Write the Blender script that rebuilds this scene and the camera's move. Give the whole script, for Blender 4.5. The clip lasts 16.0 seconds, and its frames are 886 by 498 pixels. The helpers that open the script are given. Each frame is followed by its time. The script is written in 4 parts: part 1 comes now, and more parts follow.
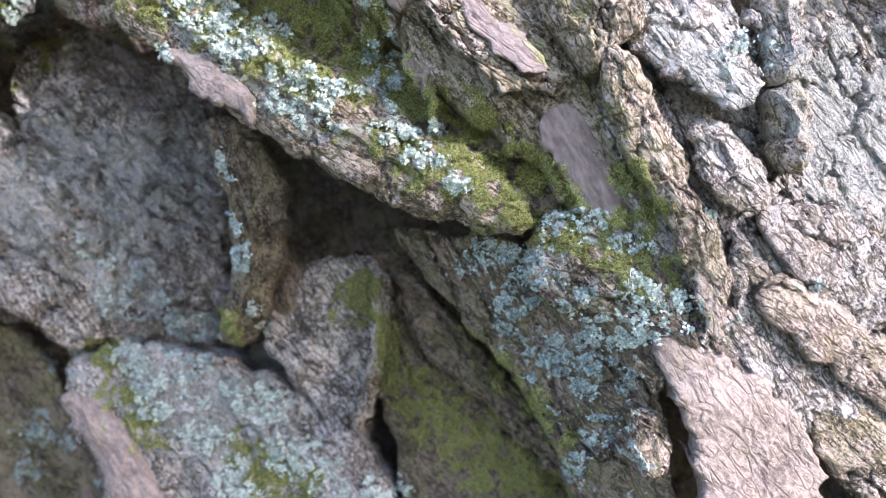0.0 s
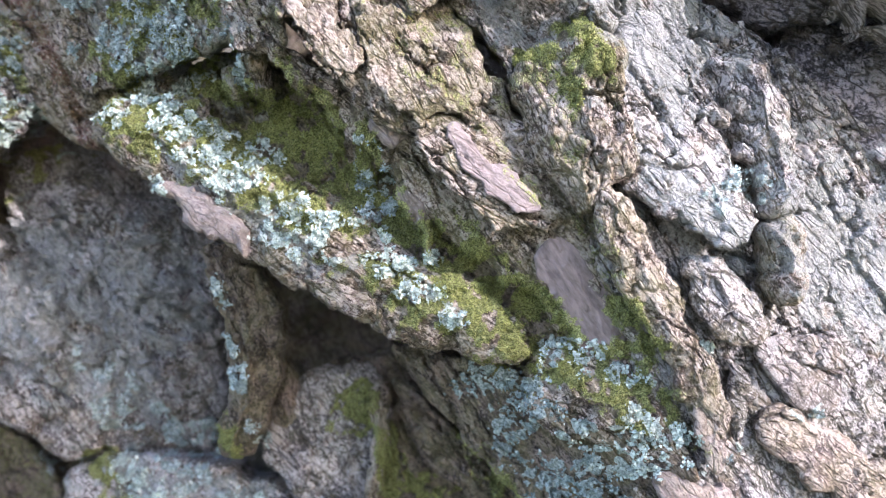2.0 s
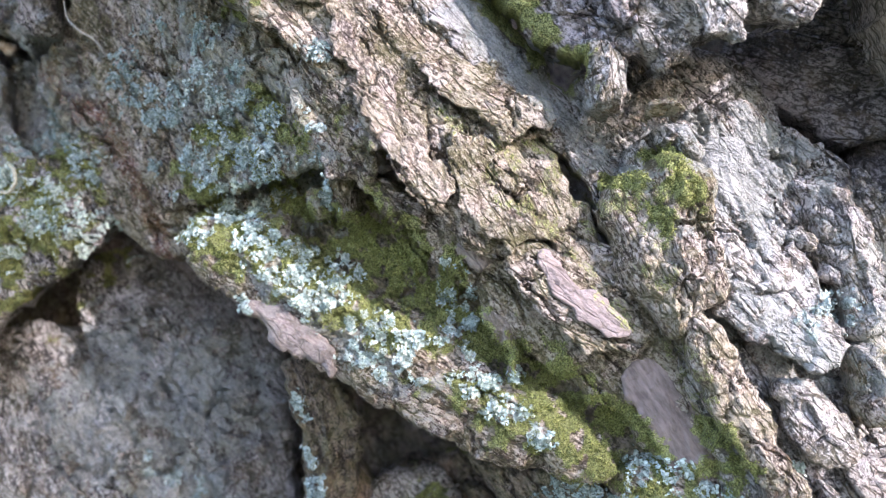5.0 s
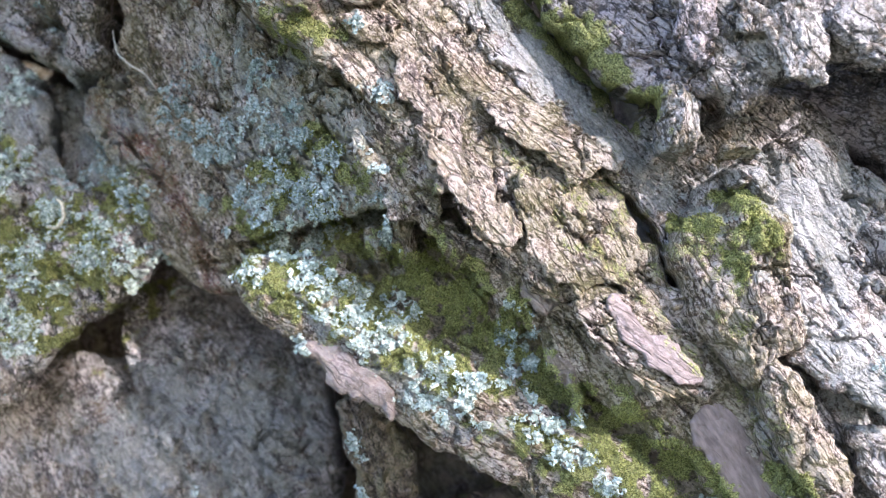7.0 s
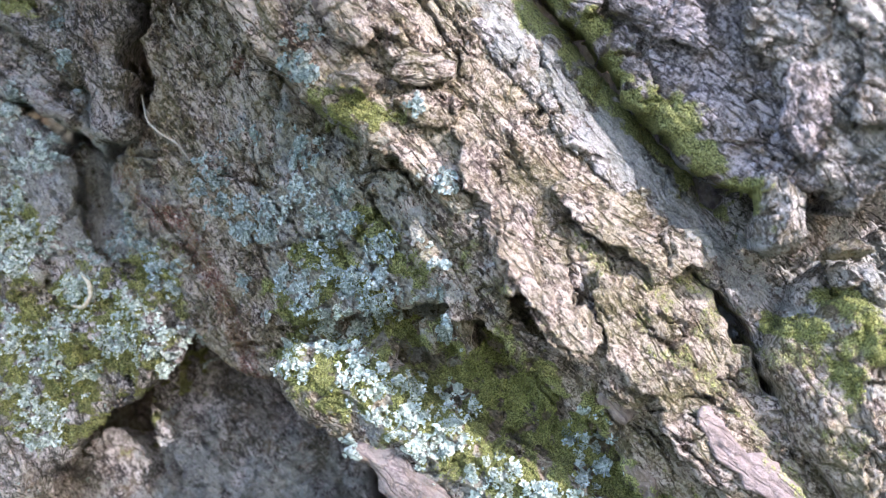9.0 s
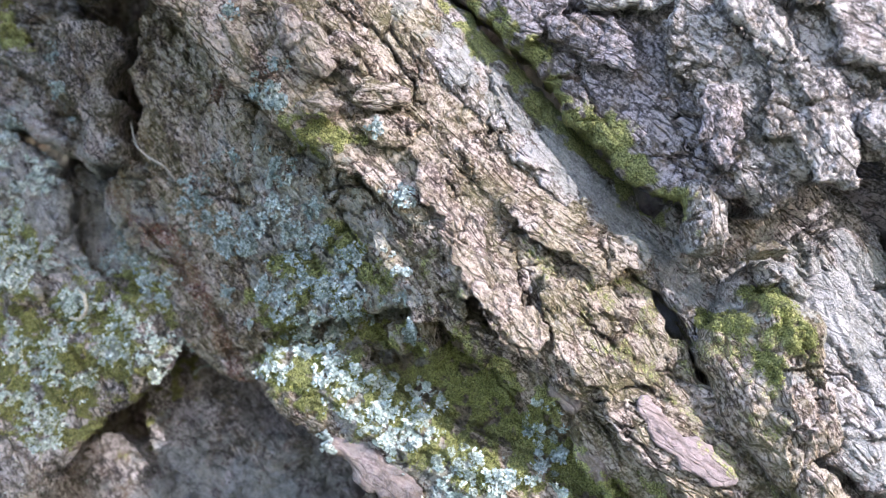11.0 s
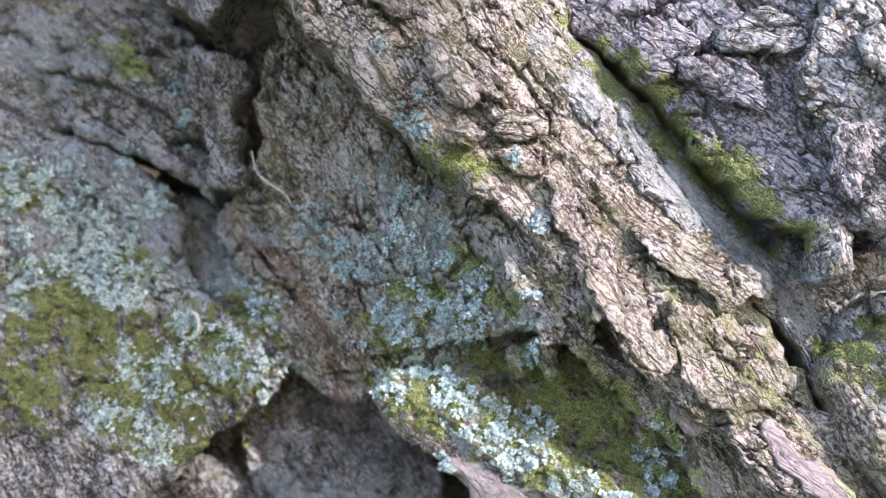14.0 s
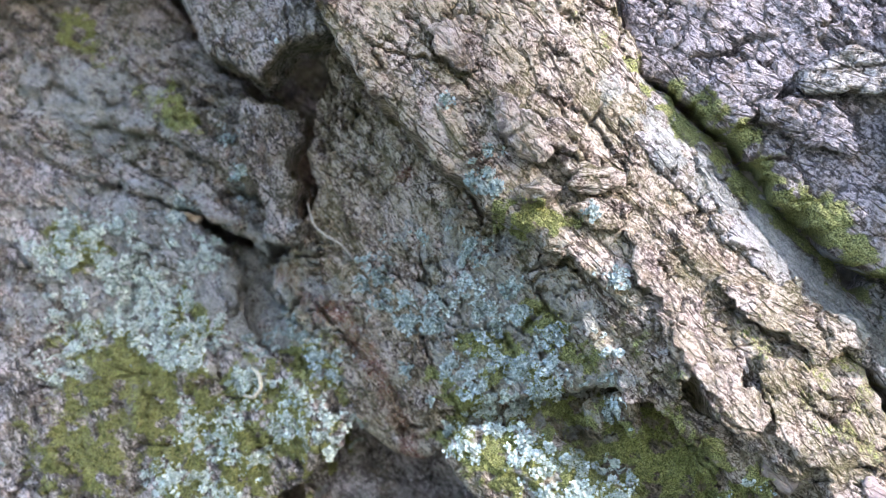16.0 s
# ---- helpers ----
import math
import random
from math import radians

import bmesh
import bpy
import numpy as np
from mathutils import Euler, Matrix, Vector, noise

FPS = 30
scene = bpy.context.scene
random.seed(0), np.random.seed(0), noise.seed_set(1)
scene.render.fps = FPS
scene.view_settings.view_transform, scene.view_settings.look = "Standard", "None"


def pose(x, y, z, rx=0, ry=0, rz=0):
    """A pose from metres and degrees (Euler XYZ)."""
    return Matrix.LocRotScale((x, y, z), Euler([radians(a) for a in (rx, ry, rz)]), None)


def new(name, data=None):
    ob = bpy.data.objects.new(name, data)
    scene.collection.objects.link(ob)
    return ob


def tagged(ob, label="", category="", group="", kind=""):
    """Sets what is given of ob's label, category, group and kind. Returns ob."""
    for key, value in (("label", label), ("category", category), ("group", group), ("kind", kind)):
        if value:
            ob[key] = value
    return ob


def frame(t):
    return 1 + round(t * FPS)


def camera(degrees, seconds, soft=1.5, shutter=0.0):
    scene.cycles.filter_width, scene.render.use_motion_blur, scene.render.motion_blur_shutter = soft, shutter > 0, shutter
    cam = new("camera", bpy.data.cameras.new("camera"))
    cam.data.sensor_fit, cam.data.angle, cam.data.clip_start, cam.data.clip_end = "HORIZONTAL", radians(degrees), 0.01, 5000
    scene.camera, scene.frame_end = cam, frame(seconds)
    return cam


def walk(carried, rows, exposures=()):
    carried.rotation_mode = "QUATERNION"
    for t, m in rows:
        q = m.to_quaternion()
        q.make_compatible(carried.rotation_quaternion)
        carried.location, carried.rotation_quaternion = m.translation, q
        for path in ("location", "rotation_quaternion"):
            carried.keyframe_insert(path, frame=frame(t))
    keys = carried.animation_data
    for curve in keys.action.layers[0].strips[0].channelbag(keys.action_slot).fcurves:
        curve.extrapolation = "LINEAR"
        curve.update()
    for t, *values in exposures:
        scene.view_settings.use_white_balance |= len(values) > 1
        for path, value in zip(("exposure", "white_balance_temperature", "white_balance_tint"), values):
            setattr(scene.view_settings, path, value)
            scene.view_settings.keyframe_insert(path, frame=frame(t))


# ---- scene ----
cam = camera(54.0, 16.0, soft=1.0)
cam.data.dof.use_dof, cam.data.dof.focus_distance, cam.data.dof.aperture_fstop = True, 0.222, 14.0
METRES, EYE, TILT, LEAN, TURN = 0.31, 1.0, 0.0, 0.0, 0.0
ROWS = [
    (0.0, 0.0, 0.0, 0.0, 0.0, 0.0, -0.0),
    (0.5, -0.0111, 0.009, 0.0432, 0.24, -0.46, -0.07),
    (1.0, 0.0012, 0.0292, 0.0569, 0.06, -0.81, 0.05),
    (1.5, 0.0151, 0.0086, 0.0872, -0.1, -0.13, 0.66),
    (2.0, 0.0035, 0.0008, 0.1059, -0.08, 0.87, 1.16),
    (2.5, -0.0078, -0.0056, 0.0988, -0.39, 2.12, 0.73),
    (3.0, -0.0127, -0.0087, 0.1223, -0.51, 2.45, 1.25),
    (3.5, -0.0271, -0.0071, 0.1355, -0.37, 2.69, 1.31),
    (4.0, -0.0385, -0.0112, 0.1504, -0.01, 3.15, 1.49),
    (6.5, -0.1045, -0.0108, 0.2103, 0.65, 3.61, 1.89),
    (7.0, -0.1134, 0.0006, 0.2182, 0.85, 3.54, 1.85),
    (7.5, -0.1251, 0.0211, 0.2269, 0.78, 3.55, 1.7),
    (8.0, -0.1348, 0.0397, 0.2493, 1.94, 3.29, 1.89),
    (8.5, -0.1365, 0.062, 0.2923, 2.4, 4.03, 1.74),
    (9.0, -0.1524, 0.0678, 0.3053, 1.82, 3.36, 2.02),
    (9.5, -0.154, 0.0308, 0.2883, 2.32, 2.83, 2.02),
    (10.0, -0.1171, 0.0189, 0.2949, 2.42, 3.44, 2.41),
    (12.5, -0.1177, -0.0211, 0.2986, 1.5, 4.92, 3.96),
    (13.0, -0.1924, -0.0112, 0.2786, 2.08, 5.86, 3.46),
    (13.5, -0.2047, 0.0124, 0.2756, 1.86, 5.33, 3.59),
    (14.0, -0.2302, -0.0321, 0.2786, 1.81, 7.3, 1.83),
    (14.5, -0.2088, -0.0433, 0.2971, 1.91, 6.43, 4.06),
    (15.0, -0.2266, -0.0152, 0.2943, 2.13, 6.7, 3.6),
    (15.5, -0.2532, -0.0201, 0.3153, 2.54, 6.14, 3.61),
    (16.0, -0.2758, -0.0134, 0.3357, 3.28, 7.3, 3.88),
]
walk(cam, [(t, pose(0, 0, EYE, TILT, LEAN, TURN) @ pose(METRES * x, METRES * y, METRES * z, 90 + pitch, roll, yaw)) for t, x, y, z, yaw, pitch, roll in ROWS],
     exposures=((0.0, 2.16, 6100, 20), (9.0, 2.22, 6080, 19), (12.5, 2.0, 6050, 20), (14.5, 2.24, 6020, 20), (16.0, 2.32, 6000, 18)))

# ---- light ----
SUN_UP, SUN_TURN = 24.0, 45.0        # the sun's height and how far it stands to the right of the view's back
world = bpy.data.worlds.new("sky")
scene.world = world
world.use_nodes = True
wn = world.node_tree.nodes
sky = wn.new("ShaderNodeTexSky")
sky.sky_type, sky.sun_disc = "NISHITA", False
sky.sun_elevation, sky.sun_rotation = radians(SUN_UP), radians(180 - SUN_TURN)
world.node_tree.links.new(sky.outputs["Color"], wn["Background"].inputs["Color"])
wn["Background"].inputs["Strength"].default_value = 0.205
to_sun = Vector((math.sin(radians(SUN_TURN)) * math.cos(radians(SUN_UP)),
                 -math.cos(radians(SUN_TURN)) * math.cos(radians(SUN_UP)), math.sin(radians(SUN_UP))))
sun = new("sun", bpy.data.lights.new("sun", "SUN"))
sun.data.energy, sun.data.angle, sun.data.color = 2.0, radians(0.6), (1.0, 0.96, 0.91)
sun.matrix_world = Matrix.Translation((1, -1, 4)) @ to_sun.to_track_quat("Z", "Y").to_matrix().to_4x4()


# ---- noise on arrays ----
GRAD = np.random.RandomState(7).rand(4096) * 2 * np.pi
PERM = np.random.RandomState(8).permutation(4096)


def cell(ix, iy, seed):
    return PERM[(PERM[(ix + seed * 131) & 4095] + iy * 17 + seed) & 4095]


def perlin(x, y, seed=0):
    ix, iy = np.floor(x).astype(int), np.floor(y).astype(int)
    fx, fy = x - ix, y - iy
    sx, sy = fx * fx * fx * (fx * (fx * 6 - 15) + 10), fy * fy * fy * (fy * (fy * 6 - 15) + 10)

    def corner(a, b):
        g = GRAD[cell(ix + a, iy + b, seed)]
        return np.cos(g) * (fx - a) + np.sin(g) * (fy - b)
    low = corner(0, 0) * (1 - sx) + corner(1, 0) * sx
    high = corner(0, 1) * (1 - sx) + corner(1, 1) * sx
    return (low * (1 - sy) + high * sy) * 1.5


def fbm(x, y, octaves, seed=0):
    total, size = 0, 1.0
    for k in range(octaves):
        total = total + size * perlin(x * 2 ** k, y * 2 ** k, seed + k)
        size *= 0.5
    return total


def cracks(x, y, seed=0):
    """Nearness to the edge between scattered cells: 0 on the edge, growing inwards; a random number for each cell, and its random lean."""
    ix, iy = np.floor(x).astype(int), np.floor(y).astype(int)
    first, second, who, lean = np.full(x.shape, 9.0), np.full(x.shape, 9.0), np.zeros(x.shape), np.zeros(x.shape)
    for a in (-1, 0, 1):
        for b in (-1, 0, 1):
            h = cell(ix + a, iy + b, seed)
            px, py = ix + a + (h & 63) / 63.0, iy + b + (h >> 6) / 63.0
            d = np.hypot(x - px, y - py)
            near = d < first
            second = np.where(near, first, np.minimum(second, d))
            who = np.where(near, h / 4095.0, who)
            lean = np.where(near, (x - px) * np.cos(h * 1.7) + (y - py) * np.sin(h * 1.7), lean)
            first = np.where(near, d, first)
    return second - first, who, lean


def step01(lo, hi, x):
    t = np.clip((x - lo) / (hi - lo), 0, 1)
    return t * t * (3 - 2 * t)


# ---- materials ----
def node(tree, kind, **values):
    n = tree.nodes.new("ShaderNode" + kind)
    for key, value in values.items():
        if key in n.inputs:
            n.inputs[key].default_value = value
        else:
            setattr(n, key, value)
    return n


def ramp(tree, fac, stops):
    n = tree.nodes.new("ShaderNodeValToRGB")
    while len(n.color_ramp.elements) < len(stops):
        n.color_ramp.elements.new(0.5)
    for e, (at, col) in zip(n.color_ramp.elements, stops):
        e.position, e.color = at, (*col, 1)
    tree.links.new(fac, n.inputs["Fac"])
    return n.outputs["Color"]


def mixed(tree, fac, a, b, how="MIX"):
    n = tree.nodes.new("ShaderNodeMix")
    n.data_type, n.blend_type = "RGBA", how
    for value, k in ((fac, 0), (a, 6), (b, 7)):
        if isinstance(value, (int, float)):
            n.inputs[k].default_value = value
        elif isinstance(value, tuple):
            n.inputs[k].default_value = (*value, 1)
        else:
            tree.links.new(value, n.inputs[k])
    return n.outputs[2]


def maths(tree, how, a, b=0.0, clamp=False):
    n = tree.nodes.new("ShaderNodeMath")
    n.operation, n.use_clamp = how, clamp
    for value, k in ((a, 0), (b, 1)):
        if isinstance(value, (int, float)):
            n.inputs[k].default_value = value
        else:
            tree.links.new(value, n.inputs[k])
    return n.outputs[0]


def attribute(tree, name):
    n = tree.nodes.new("ShaderNodeAttribute")
    n.attribute_name = name
    return n


def noise_of(tree, vector, scale, detail=4.0, rough=0.6):
    n = tree.nodes.new("ShaderNodeTexNoise")
    n.inputs["Scale"].default_value, n.inputs["Detail"].default_value, n.inputs["Roughness"].default_value = scale, detail, rough
    tree.links.new(vector, n.inputs["Vector"])
    return n.outputs["Fac"]


def stretched(tree, vector, scale):
    n = tree.nodes.new("ShaderNodeMapping")
    n.inputs["Scale"].default_value = scale
    tree.links.new(vector, n.inputs["Vector"])
    return n.outputs["Vector"]


def bark_material(name, dark, mid, light, green=0.38):
    """Bark in millimetres along and across its grain ("grain"), with moss, grey crust and bare scars where the surface carries them."""
    mat = bpy.data.materials.new(name)
    mat.use_nodes = True
    t = mat.node_tree
    bsdf = t.nodes["Principled BSDF"]
    g = attribute(t, "grain").outputs["Vector"]
    along = stretched(t, g, (0.32, 1.0, 1.0))
    fibre = noise_of(t, along, 1.3, 6.0, 0.68)
    patch = noise_of(t, g, 0.07, 5.0, 0.62)
    speck = noise_of(t, g, 1.6, 3.0, 0.7)
    fine = noise_of(t, g, 3.4, 2.0, 0.6)
    wander = t.nodes.new("ShaderNodeMix")
    wander.data_type, wander.blend_type = "RGBA", "LINEAR_LIGHT"
    wander.inputs[0].default_value = 0.55
    t.links.new(along, wander.inputs[6])
    bent = t.nodes.new("ShaderNodeTexNoise")
    bent.inputs["Scale"].default_value, bent.inputs["Detail"].default_value = 0.25, 3.0
    t.links.new(g, bent.inputs["Vector"])
    t.links.new(bent.outputs["Color"], wander.inputs[7])
    split = node(t, "TexVoronoi", feature="DISTANCE_TO_EDGE", Scale=0.42)
    t.links.new(wander.outputs[2], split.inputs["Vector"])
    crack = ramp(t, split.outputs["Distance"], ((0.0, (0, 0, 0)), (0.10, (1, 1, 1))))
    some = ramp(t, noise_of(t, g, 0.3, 2.0), ((0.41, (1, 1, 1)), (0.55, (0, 0, 0))))
    crack = maths(t, "MAXIMUM", crack, some)
    rift = node(t, "TexVoronoi", feature="DISTANCE_TO_EDGE", Scale=0.15)
    t.links.new(wander.outputs[2], rift.inputs["Vector"])
    rift = ramp(t, rift.outputs["Distance"], ((0.012, (0, 0, 0)), (0.05, (1, 1, 1))))
    crack = maths(t, "MULTIPLY", crack, maths(t, "MAXIMUM", rift, ramp(t, noise_of(t, g, 0.12, 2.0), ((0.44, (1, 1, 1)), (0.52, (0, 0, 0))))))
    grit = noise_of(t, g, 0.85, 4.0, 0.72)
    chips = node(t, "TexVoronoi", feature="F1", Scale=0.75)
    t.links.new(wander.outputs[2], chips.inputs["Vector"])
    chip = maths(t, "MULTIPLY", chips.outputs["Color"], 1.0)
    both = maths(t, "ADD", maths(t, "MULTIPLY", fibre, 0.75), maths(t, "MULTIPLY", patch, 0.75))
    both = maths(t, "SUBTRACT", maths(t, "ADD", both, maths(t, "MULTIPLY", grit, 0.95)), 0.725)
    both = maths(t, "ADD", both, maths(t, "MULTIPLY", maths(t, "SUBTRACT", chip, 0.5), 0.10))
    colour = ramp(t, both, ((0.38, dark), (0.465, mid), (0.58, light)))
    # the shade inside cracks is painted: their lines go darker than the bark
    colour = mixed(t, maths(t, "MULTIPLY", maths(t, "SUBTRACT", 1.0, crack), 0.88), colour, tuple(0.45 * c for c in dark))
    colour = mixed(t, maths(t, "MULTIPLY", ramp(t, speck, ((0.55, (0, 0, 0)), (0.68, (1, 1, 1)))), 0.6), colour, tuple(0.55 * c for c in dark))
    warm = ramp(t, noise_of(t, g, 0.16, 3.0), ((0.5, (0, 0, 0)), (0.68, (1, 1, 1))))
    colour = mixed(t, maths(t, "MULTIPLY", warm, 0.35), colour, (0.33, 0.235, 0.165))
    crust = attribute(t, "crust").outputs["Fac"]
    crust_col = ramp(t, speck, ((0.3, (0.16, 0.17, 0.17)), (0.5, (0.33, 0.345, 0.355)), (0.66, (0.52, 0.54, 0.55))))
    crust_on = ramp(t, maths(t, "ADD", crust, maths(t, "MULTIPLY", maths(t, "SUBTRACT", grit, 0.5), 2.6)), ((0.5, (0, 0, 0)), (0.62, (1, 1, 1))))
    colour = mixed(t, maths(t, "MULTIPLY", crust_on, 0.6), colour, crust_col)
    bare = attribute(t, "bare").outputs["Fac"]
    bare_col = ramp(t, noise_of(t, stretched(t, g, (0.25, 1.0, 1.0)), 0.6, 5.0), ((0.35, (0.15, 0.116, 0.112)), (0.65, (0.285, 0.225, 0.218))))
    colour = mixed(t, bare, colour, bare_col)
    red = attribute(t, "red").outputs["Fac"]
    colour = mixed(t, maths(t, "MULTIPLY", maths(t, "MULTIPLY", red, 0.85), ramp(t, speck, ((0.42, (0, 0, 0)), (0.6, (1, 1, 1))))), colour, (0.22, 0.065, 0.055))
    scurf = attribute(t, "lichen").outputs["Fac"]
    curl = noise_of(t, g, 1.1, 4.0, 0.65)
    pale = ramp(t, curl, ((0.36, (0.15, 0.18, 0.15)), (0.46, (0.40, 0.47, 0.43)), (0.60, (0.66, 0.74, 0.71))))
    teal = ramp(t, curl, ((0.34, (0.09, 0.115, 0.10)), (0.46, (0.28, 0.34, 0.33)), (0.60, (0.52, 0.60, 0.595))))
    scurf_on = ramp(t, maths(t, "ADD", scurf, maths(t, "MULTIPLY", maths(t, "SUBTRACT", noise_of(t, g, 0.6, 4.0, 0.65), 0.5), 1.7)), ((0.50, (0, 0, 0)), (0.58, (1, 1, 1))))
    moss = attribute(t, "moss").outputs["Fac"]
    tuft = noise_of(t, g, 2.2, 4.0, 0.7)
    moss_col = ramp(t, tuft, ((0.38, (0.045, 0.052, 0.015)), (0.48, (0.19, 0.205, 0.058)), (0.60, (0.40, 0.415, 0.16))))
    moss_on = ramp(t, maths(t, "ADD", moss, maths(t, "MULTIPLY", maths(t, "SUBTRACT", grit, 0.5), 2.2)), ((0.42, (0, 0, 0)), (0.80, (1, 1, 1))))
    film = maths(t, "MULTIPLY", ramp(t, maths(t, "ADD", maths(t, "MULTIPLY", noise_of(t, g, 0.11, 4.0), 0.8), maths(t, "MULTIPLY", grit, 0.45)), ((0.52, (0, 0, 0)), (0.70, (1, 1, 1)))), green)
    film = maths(t, "MAXIMUM", film, maths(t, "MULTIPLY", moss, 0.55))
    colour = mixed(t, maths(t, "MULTIPLY", film, maths(t, "SUBTRACT", 1.0, bare)), colour, ramp(t, tuft, ((0.38, (0.10, 0.095, 0.03)), (0.6, (0.30, 0.28, 0.13)))))
    colour = mixed(t, maths(t, "MULTIPLY", moss_on, 0.9), colour, moss_col)
    colour = mixed(t, maths(t, "MULTIPLY", scurf_on, 0.92), colour, mixed(t, attribute(t, "blue").outputs["Fac"], pale, teal))
    t.links.new(colour, bsdf.inputs["Base Color"])
    bsdf.inputs["Roughness"].default_value = 0.82
    bsdf.inputs["Specular IOR Level"].default_value = 0.3
    relief = maths(t, "ADD", maths(t, "MULTIPLY", fibre, 1.2), maths(t, "MULTIPLY", fine, 0.5))
    relief = maths(t, "ADD", relief, maths(t, "ADD", maths(t, "MULTIPLY", crack, 1.4), maths(t, "MULTIPLY", chip, 0.55)))
    relief = maths(t, "ADD", relief, maths(t, "MULTIPLY", grit, 2.4))
    relief = maths(t, "ADD", relief, maths(t, "MULTIPLY", maths(t, "MULTIPLY", tuft, moss), 1.2))
    relief = maths(t, "MULTIPLY", relief, maths(t, "SUBTRACT", 1.0, maths(t, "MULTIPLY", bare, 0.8)))
    bump = node(t, "Bump", Strength=1.0, Distance=0.0006)
    t.links.new(relief, bump.inputs["Height"])
    t.links.new(bump.outputs["Normal"], bsdf.inputs["Normal"])
    return mat


def lichen_material(name, low, high):
    mat = bpy.data.materials.new(name)
    mat.use_nodes = True
    t = mat.node_tree
    bsdf = t.nodes["Principled BSDF"]
    geo = t.nodes.new("ShaderNodeNewGeometry")
    pos = node(t, "TexCoord").outputs["Object"]
    grain = noise_of(t, pos, 1500.0, 3.0)
    each = maths(t, "ADD", maths(t, "MULTIPLY", geo.outputs["Random Per Island"], 0.6), maths(t, "MULTIPLY", grain, 0.4))
    colour = ramp(t, each, ((0.2, low), (0.75, high)))
    t.links.new(colour, bsdf.inputs["Base Color"])
    bsdf.inputs["Roughness"].default_value = 0.8
    bsdf.inputs["Specular IOR Level"].default_value = 0.3
    bump = node(t, "Bump", Strength=0.5, Distance=0.0003)
    t.links.new(grain, bump.inputs["Height"])
    t.links.new(bump.outputs["Normal"], bsdf.inputs["Normal"])
    return mat


TAN = bark_material("tan_bark", (0.08, 0.055, 0.046), (0.335, 0.264, 0.234), (0.60, 0.51, 0.465), 0.42)
GREY = bark_material("grey_bark", (0.098, 0.086, 0.087), (0.33, 0.295, 0.30), (0.60, 0.555, 0.56), 0.22)
SILVER = bark_material("silvery_bark", (0.135, 0.12, 0.12), (0.385, 0.345, 0.345), (0.68, 0.625, 0.625), 0.12)
PURPLE = bark_material("purplish_bark", (0.10, 0.086, 0.098), (0.30, 0.26, 0.288), (0.54, 0.475, 0.51), 0.1)
# brown bark for hollows and undersides, darkened to stand in for their shade
SHADE_BROWN = bark_material("shade_brown_bark", (0.055, 0.042, 0.036), (0.15, 0.115, 0.10), (0.28, 0.225, 0.20))
# a darker grey bark: the upper left's shade is worked into its colour
SHADE_GREY = bark_material("shade_grey_bark", (0.065, 0.056, 0.054), (0.25, 0.218, 0.214), (0.46, 0.41, 0.405), 0.3)
PALE_LICHEN = lichen_material("pale_lichen", (0.25, 0.31, 0.275), (0.56, 0.63, 0.59))
BLUE_LICHEN = lichen_material("blue_grey_lichen", (0.18, 0.225, 0.22), (0.47, 0.54, 0.545))
TEAL_LICHEN = lichen_material("teal_lichen", (0.12, 0.16, 0.152), (0.33, 0.395, 0.39))
MOSS = lichen_material("moss", (0.075, 0.086, 0.024), (0.32, 0.34, 0.105))

# ---- the bark's plan, in millimetres: u to the right, v up from 1 m above the ground, d out of the trunk ----
CELL = 0.42
U0, V0, NU, NV = -320.0, -130.0, 1250, 1010
front = np.full((NV, NU), -200.0)     # the foremost bark at each place, for what grows on it
waiting = []                          # pieces that are planned and not yet meshed

MOSS_PATCHES, FILMS, TUFTED, LICHENS = [], [], [], []


def moss(cu, cv, long, wide, turn, tufts=True, film=False):
    """Moss over an ellipse of bark, with standing tufts, without, or as a broken film."""
    (FILMS if film else MOSS_PATCHES).append((cu, cv, long, wide, turn))
    if tufts:
        TUFTED.append((cu, cv, long, wide, turn, int(min(2600, max(220, 5.2 * long * wide)))))


def lichen(cu, cv, long, wide, turn, count, material):
    """A lichen colony over an ellipse of bark."""
    LICHENS.append((cu, cv, long, wide, turn, count, material))


moss(-56, 62, 36, 11, -38)
moss(-88, 75, 18, 9, -25)
moss(-37, 56, 30, 10, -42)
moss(-17, 48, 18, 8, -45)
moss(5, 31, 24, 9, -42)
moss(14, 18, 24, 12, -42)
moss(-8, 25, 18, 8, -38)
moss(12, 27, 26, 10, -45)
moss(28, 20, 18, 5, -52)
moss(45, 0, 22, 8, -35)
moss(53, 6, 8, 5, -60)
moss(35, 2, 10, 6, 0)
moss(16, 85, 24, 5, -58, tufts=False, film=True)
moss(8, 94, 10, 6, -40, tufts=False, film=True)
moss(26, 79, 10, 5, -70, tufts=False, film=True)
moss(41, 82, 8, 4, -60)
moss(34, 84, 13, 8, -50, tufts=False, film=True)
moss(28, 72, 12, 5, -62, tufts=False, film=True)
moss(2, 82, 22, 8, -50, tufts=False, film=True)
moss(14, 90, 12, 7, -50, tufts=False, film=True)
moss(31, 66, 14, 4, -60, tufts=False, film=True)
moss(26, 86, 9, 2.5, 5)
moss(43, 34, 22, 3, -60, tufts=False, film=True)
moss(51, 16, 10, 4, -60)
moss(22, 54, 14, 3, -50, tufts=False, film=True)
moss(15, 65, 12, 3, -40, tufts=False, film=True)
moss(-29, -16, 12, 9, -60)
moss(-20, -31, 14, 4, -80)
moss(-13, -50, 16, 9, -50)
moss(9, -71, 34, 13, -48)
moss(30, -86, 20, 14, -48)
moss(24, -46, 28, 6, -50)
moss(-24, 8, 12, 4, -45)
moss(-21, 153, 36, 4.5, -50, tufts=False)
moss(-3, 133, 30, 4.5, -46, tufts=False)
